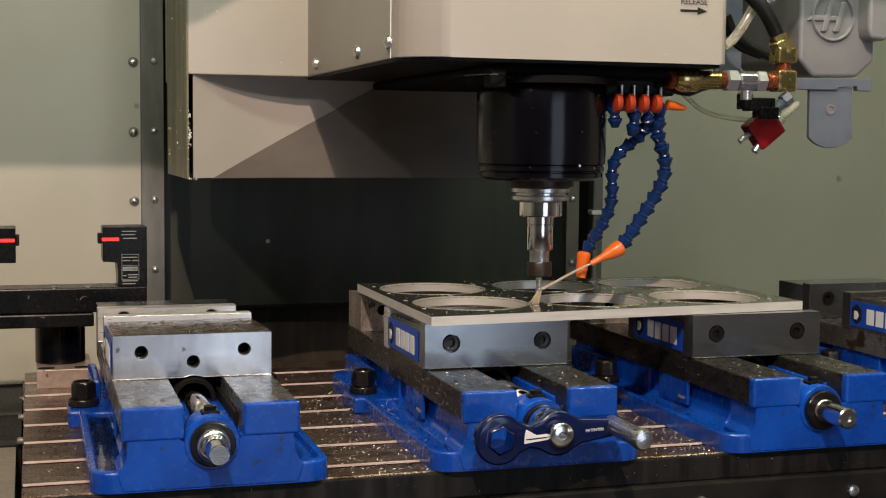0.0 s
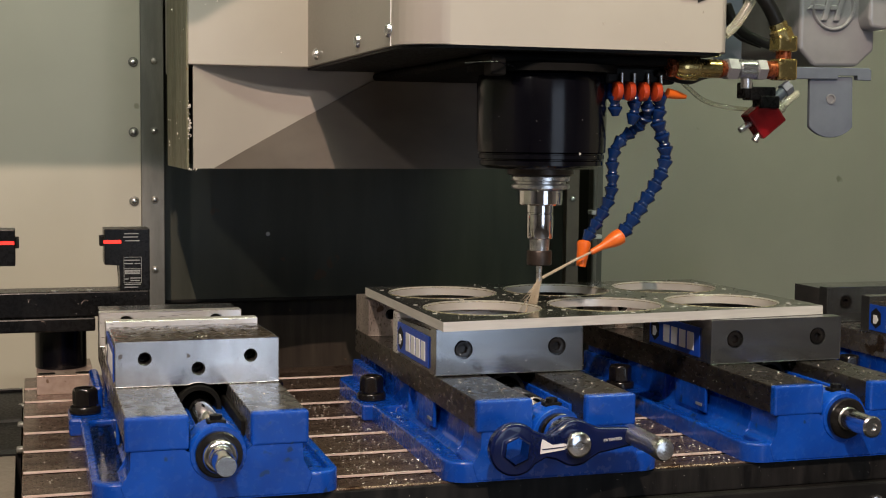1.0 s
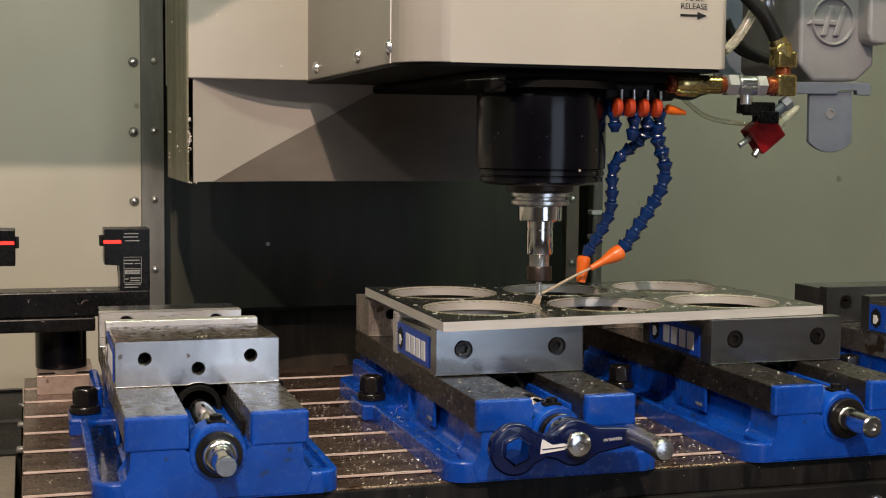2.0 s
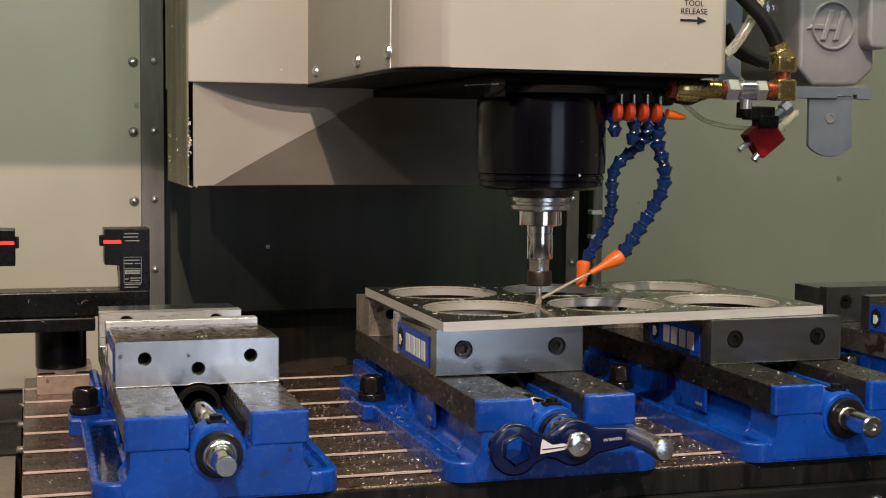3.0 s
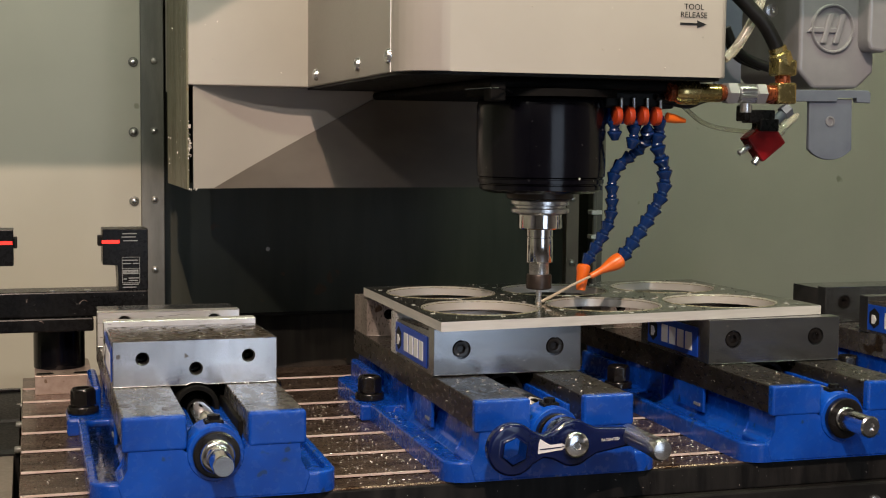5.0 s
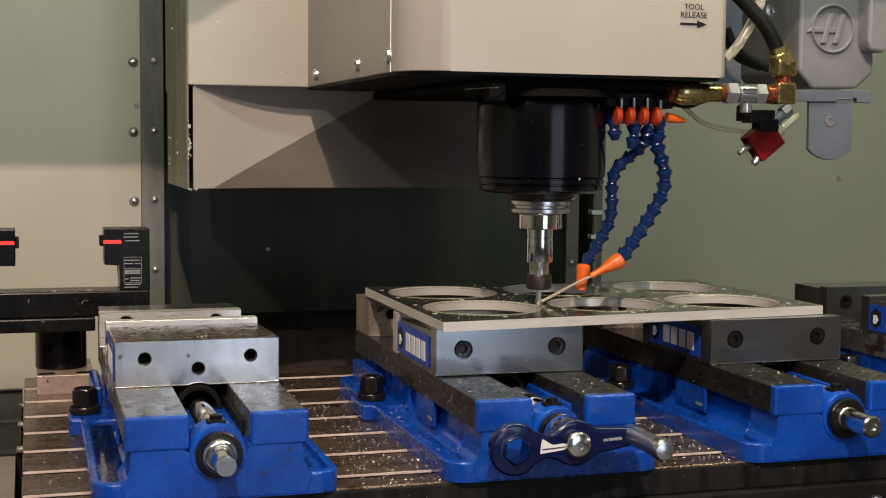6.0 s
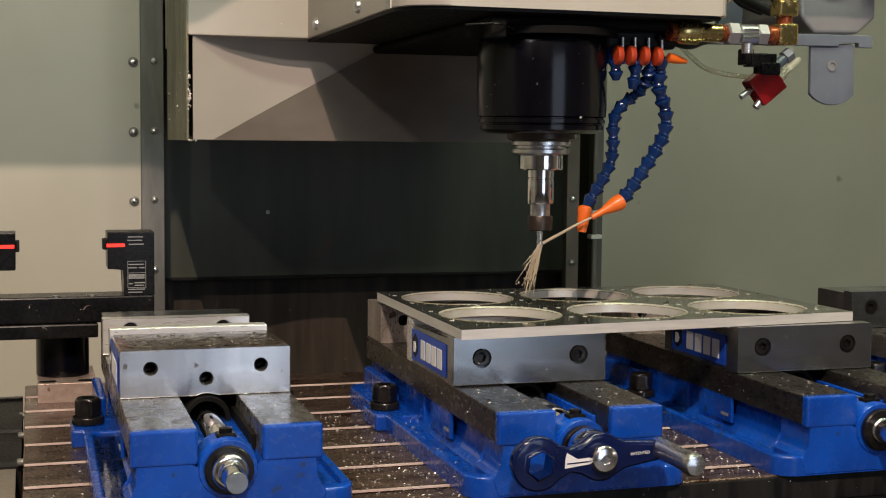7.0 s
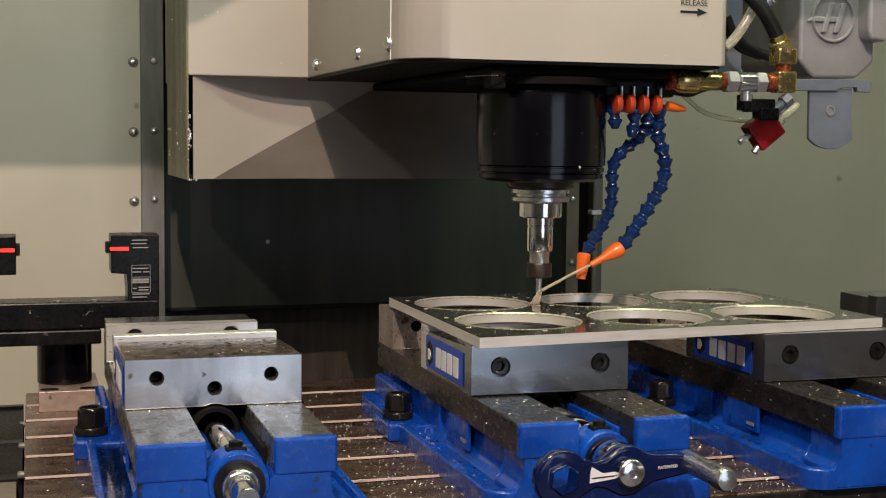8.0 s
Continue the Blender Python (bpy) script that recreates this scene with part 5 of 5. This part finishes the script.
def head_chips():
    """Bright chips and swarf stuck to the grimy side sheet and cover."""
    random.seed(31)
    bm = bmesh.new()

    def flake(x, y, z, s):
        m = Matrix.Translation((x, y, z)) @ Euler((random.uniform(0, 6), random.uniform(0, 6), random.uniform(0, 6))).to_matrix().to_4x4()
        v = [bm.verts.new(m @ Vector(p)) for p in ((-s, -s * 0.5, 0), (s, -s * 0.4, s * 0.3), (s * 0.8, s * 0.5, 0), (-s * 0.7, s * 0.5, s * 0.3), (0, 0, s * 0.6))]
        for f in ((0, 1, 4), (1, 2, 4), (2, 3, 4), (3, 0, 4), (0, 3, 2, 1)):
            bm.faces.new([v[i] for i in f])
    for _ in range(26):
        flake(0.1215 + random.uniform(-0.001, 0.003), 0.4835, random.gauss(0.298, 0.016), random.uniform(0.0008, 0.0028))
    for _ in range(16):
        flake(0.1188, random.uniform(0.50, 0.72), random.choice((random.gauss(0.305, 0.02), random.uniform(0.25, 0.48))), random.uniform(0.0008, 0.0026))
    for _ in range(8):
        flake(0.1215 + random.uniform(-0.002, 0.014), 0.4835, 0.2385 + random.uniform(-0.001, 0.001), random.uniform(0.001, 0.003))
    for x, z in ((0.152, 0.405), (0.158, 0.452), (0.24, 0.389), (0.143, 0.447)):
        flake(x, 0.4795, z, 0.0014)
    for _ in range(10):
        flake(random.uniform(0.32, 0.60), -0.0056, random.uniform(0.374, 0.47), 0.0008)
    flake(SX + 0.0686 * math.cos(radians(-76)), SY + 0.0686 * math.sin(radians(-76)), 0.2665, 0.0024)
    for _ in range(14):
        a = radians(random.uniform(-170, -40))
        flake(SX + 0.0692 * math.cos(a), SY + 0.0692 * math.sin(a), random.uniform(0.262, 0.335), random.uniform(0.0003, 0.0007))
    RIDERS_HEAD.append(tagged(part("head_chips", bm, CHIP), "bright chips stuck to the side of the head", "chips", "", "stuff"))


def way_cover():
    """Telescoping dark sheet that hangs behind the head and slides with it."""
    ob = thing("way_cover", "dark stained sliding way cover sheet behind the head", "way cover")
    part("cover_sheet", box(0.1235, 0.8145, 0.900, 0.908, 0.0175, 1.2, 0.001), DARKSHEET, ob, "dark stained sheet")
    part("hem", box(0.1235, 0.8145, 0.896, 0.8995, 0.0175, 0.023, 0.001), BLACK_CAST, ob, "folded lower edge")
    part("paint_chip", lathe([(0.0036, 0), (0.0030, 0.0008), (0.0001, 0.001)], Matrix.Translation((0.2933, 0.8998, 0.1259)) @ FACE_Y, 9), WHITE, ob, "small white chip stuck to the sheet")
    RIDERS_COVER.append(ob)


machine_table()
table_end_cover()
vise(0.0, 0.0, False, True, 0.046, "blue machine vise with bare ground steel jaw, half open")
vise(0.306, 0.0045, True, False, 0.018, "blue machine vise clamping the plate, handle on its screw")
vise(0.605, 0.0045, True, False, 0.045, "blue machine vise with dark jaw plate under the plate")
vise(0.913, 0.030, False, True, 0.045, "blue machine vise standing open at the table end")
handle()
workpiece()
tool_setter()
chips()
swarf()
drops()
puddle()
spindle_head()
tool_holder()
head_fittings()
coolant()
head_chips()
way_cover()


# ---- what moves ----
TABLE_WAY = [(0.0, 0, 0.0403), (0.3, 0, 0.0403), (0.4, 0, 0.0385), (0.5, 0, 0.0265), (0.6, 0, 0.0150), (0.7, 0, 0.0050), (0.8, 0, 0.0006), (0.9, 0, 0), (1.7, 0, 0), (3.9, 0, 0), (4.1, -0.0008, 0), (4.3, -0.0016, 0), (4.5, -0.0022, 0.0004), (4.7, -0.0027, 0.0006), (5.2, -0.0012, 0.0003), (5.8, 0, 0), (6.6, 0, 0), (6.7, 0.0002, -0.0085), (6.8, 0.0004, -0.0230), (6.9, 0.0006, -0.0390), (7.0, 0.0008, -0.0546), (7.1, 0.0010, -0.0710), (7.2, 0.0013, -0.0860), (7.3, 0.0016, -0.0985), (7.4, 0.0018, -0.1040), (7.5, 0.0018, -0.1046), (8.0, 0.0018, -0.1046)]
# head: seconds and how far up, in thousandths of a metre times 1.637
HEAD_WAY = [(0.0, 22), (0.1, 44), (0.2, 70), (0.3, 95), (0.4, 103), (0.7, 103), (0.8, 97), (0.9, 75), (1.0, 42), (1.1, 28), (1.2, 23), (1.5, 19), (1.7, 17), (2.8, 8), (3.0, 6), (3.5, 2), (3.8, 0), (6.0, 0), (6.1, 8), (6.2, 21), (6.3, 45), (6.4, 72), (6.5, 95), (6.6, 102), (6.7, 103), (7.3, 103), (7.4, 100), (7.5, 82), (7.6, 49), (7.7, 30), (7.8, 23), (8.0, 20)]


def motions():
    for ob in RIDERS_TABLE:
        rest = ob.matrix_basis.copy()
        walk(ob, [(t, Matrix.Translation((dx, dy, 0)) @ rest) for t, dx, dy in TABLE_WAY])
    for group, share in ((RIDERS_HEAD, 1.0), (RIDERS_COVER, 0.95)):
        for ob in group:
            rest = ob.matrix_basis.copy()
            walk(ob, [(t, Matrix.Translation((0, 0, share * k * 0.000611)) @ rest) for t, k in HEAD_WAY])


motions()
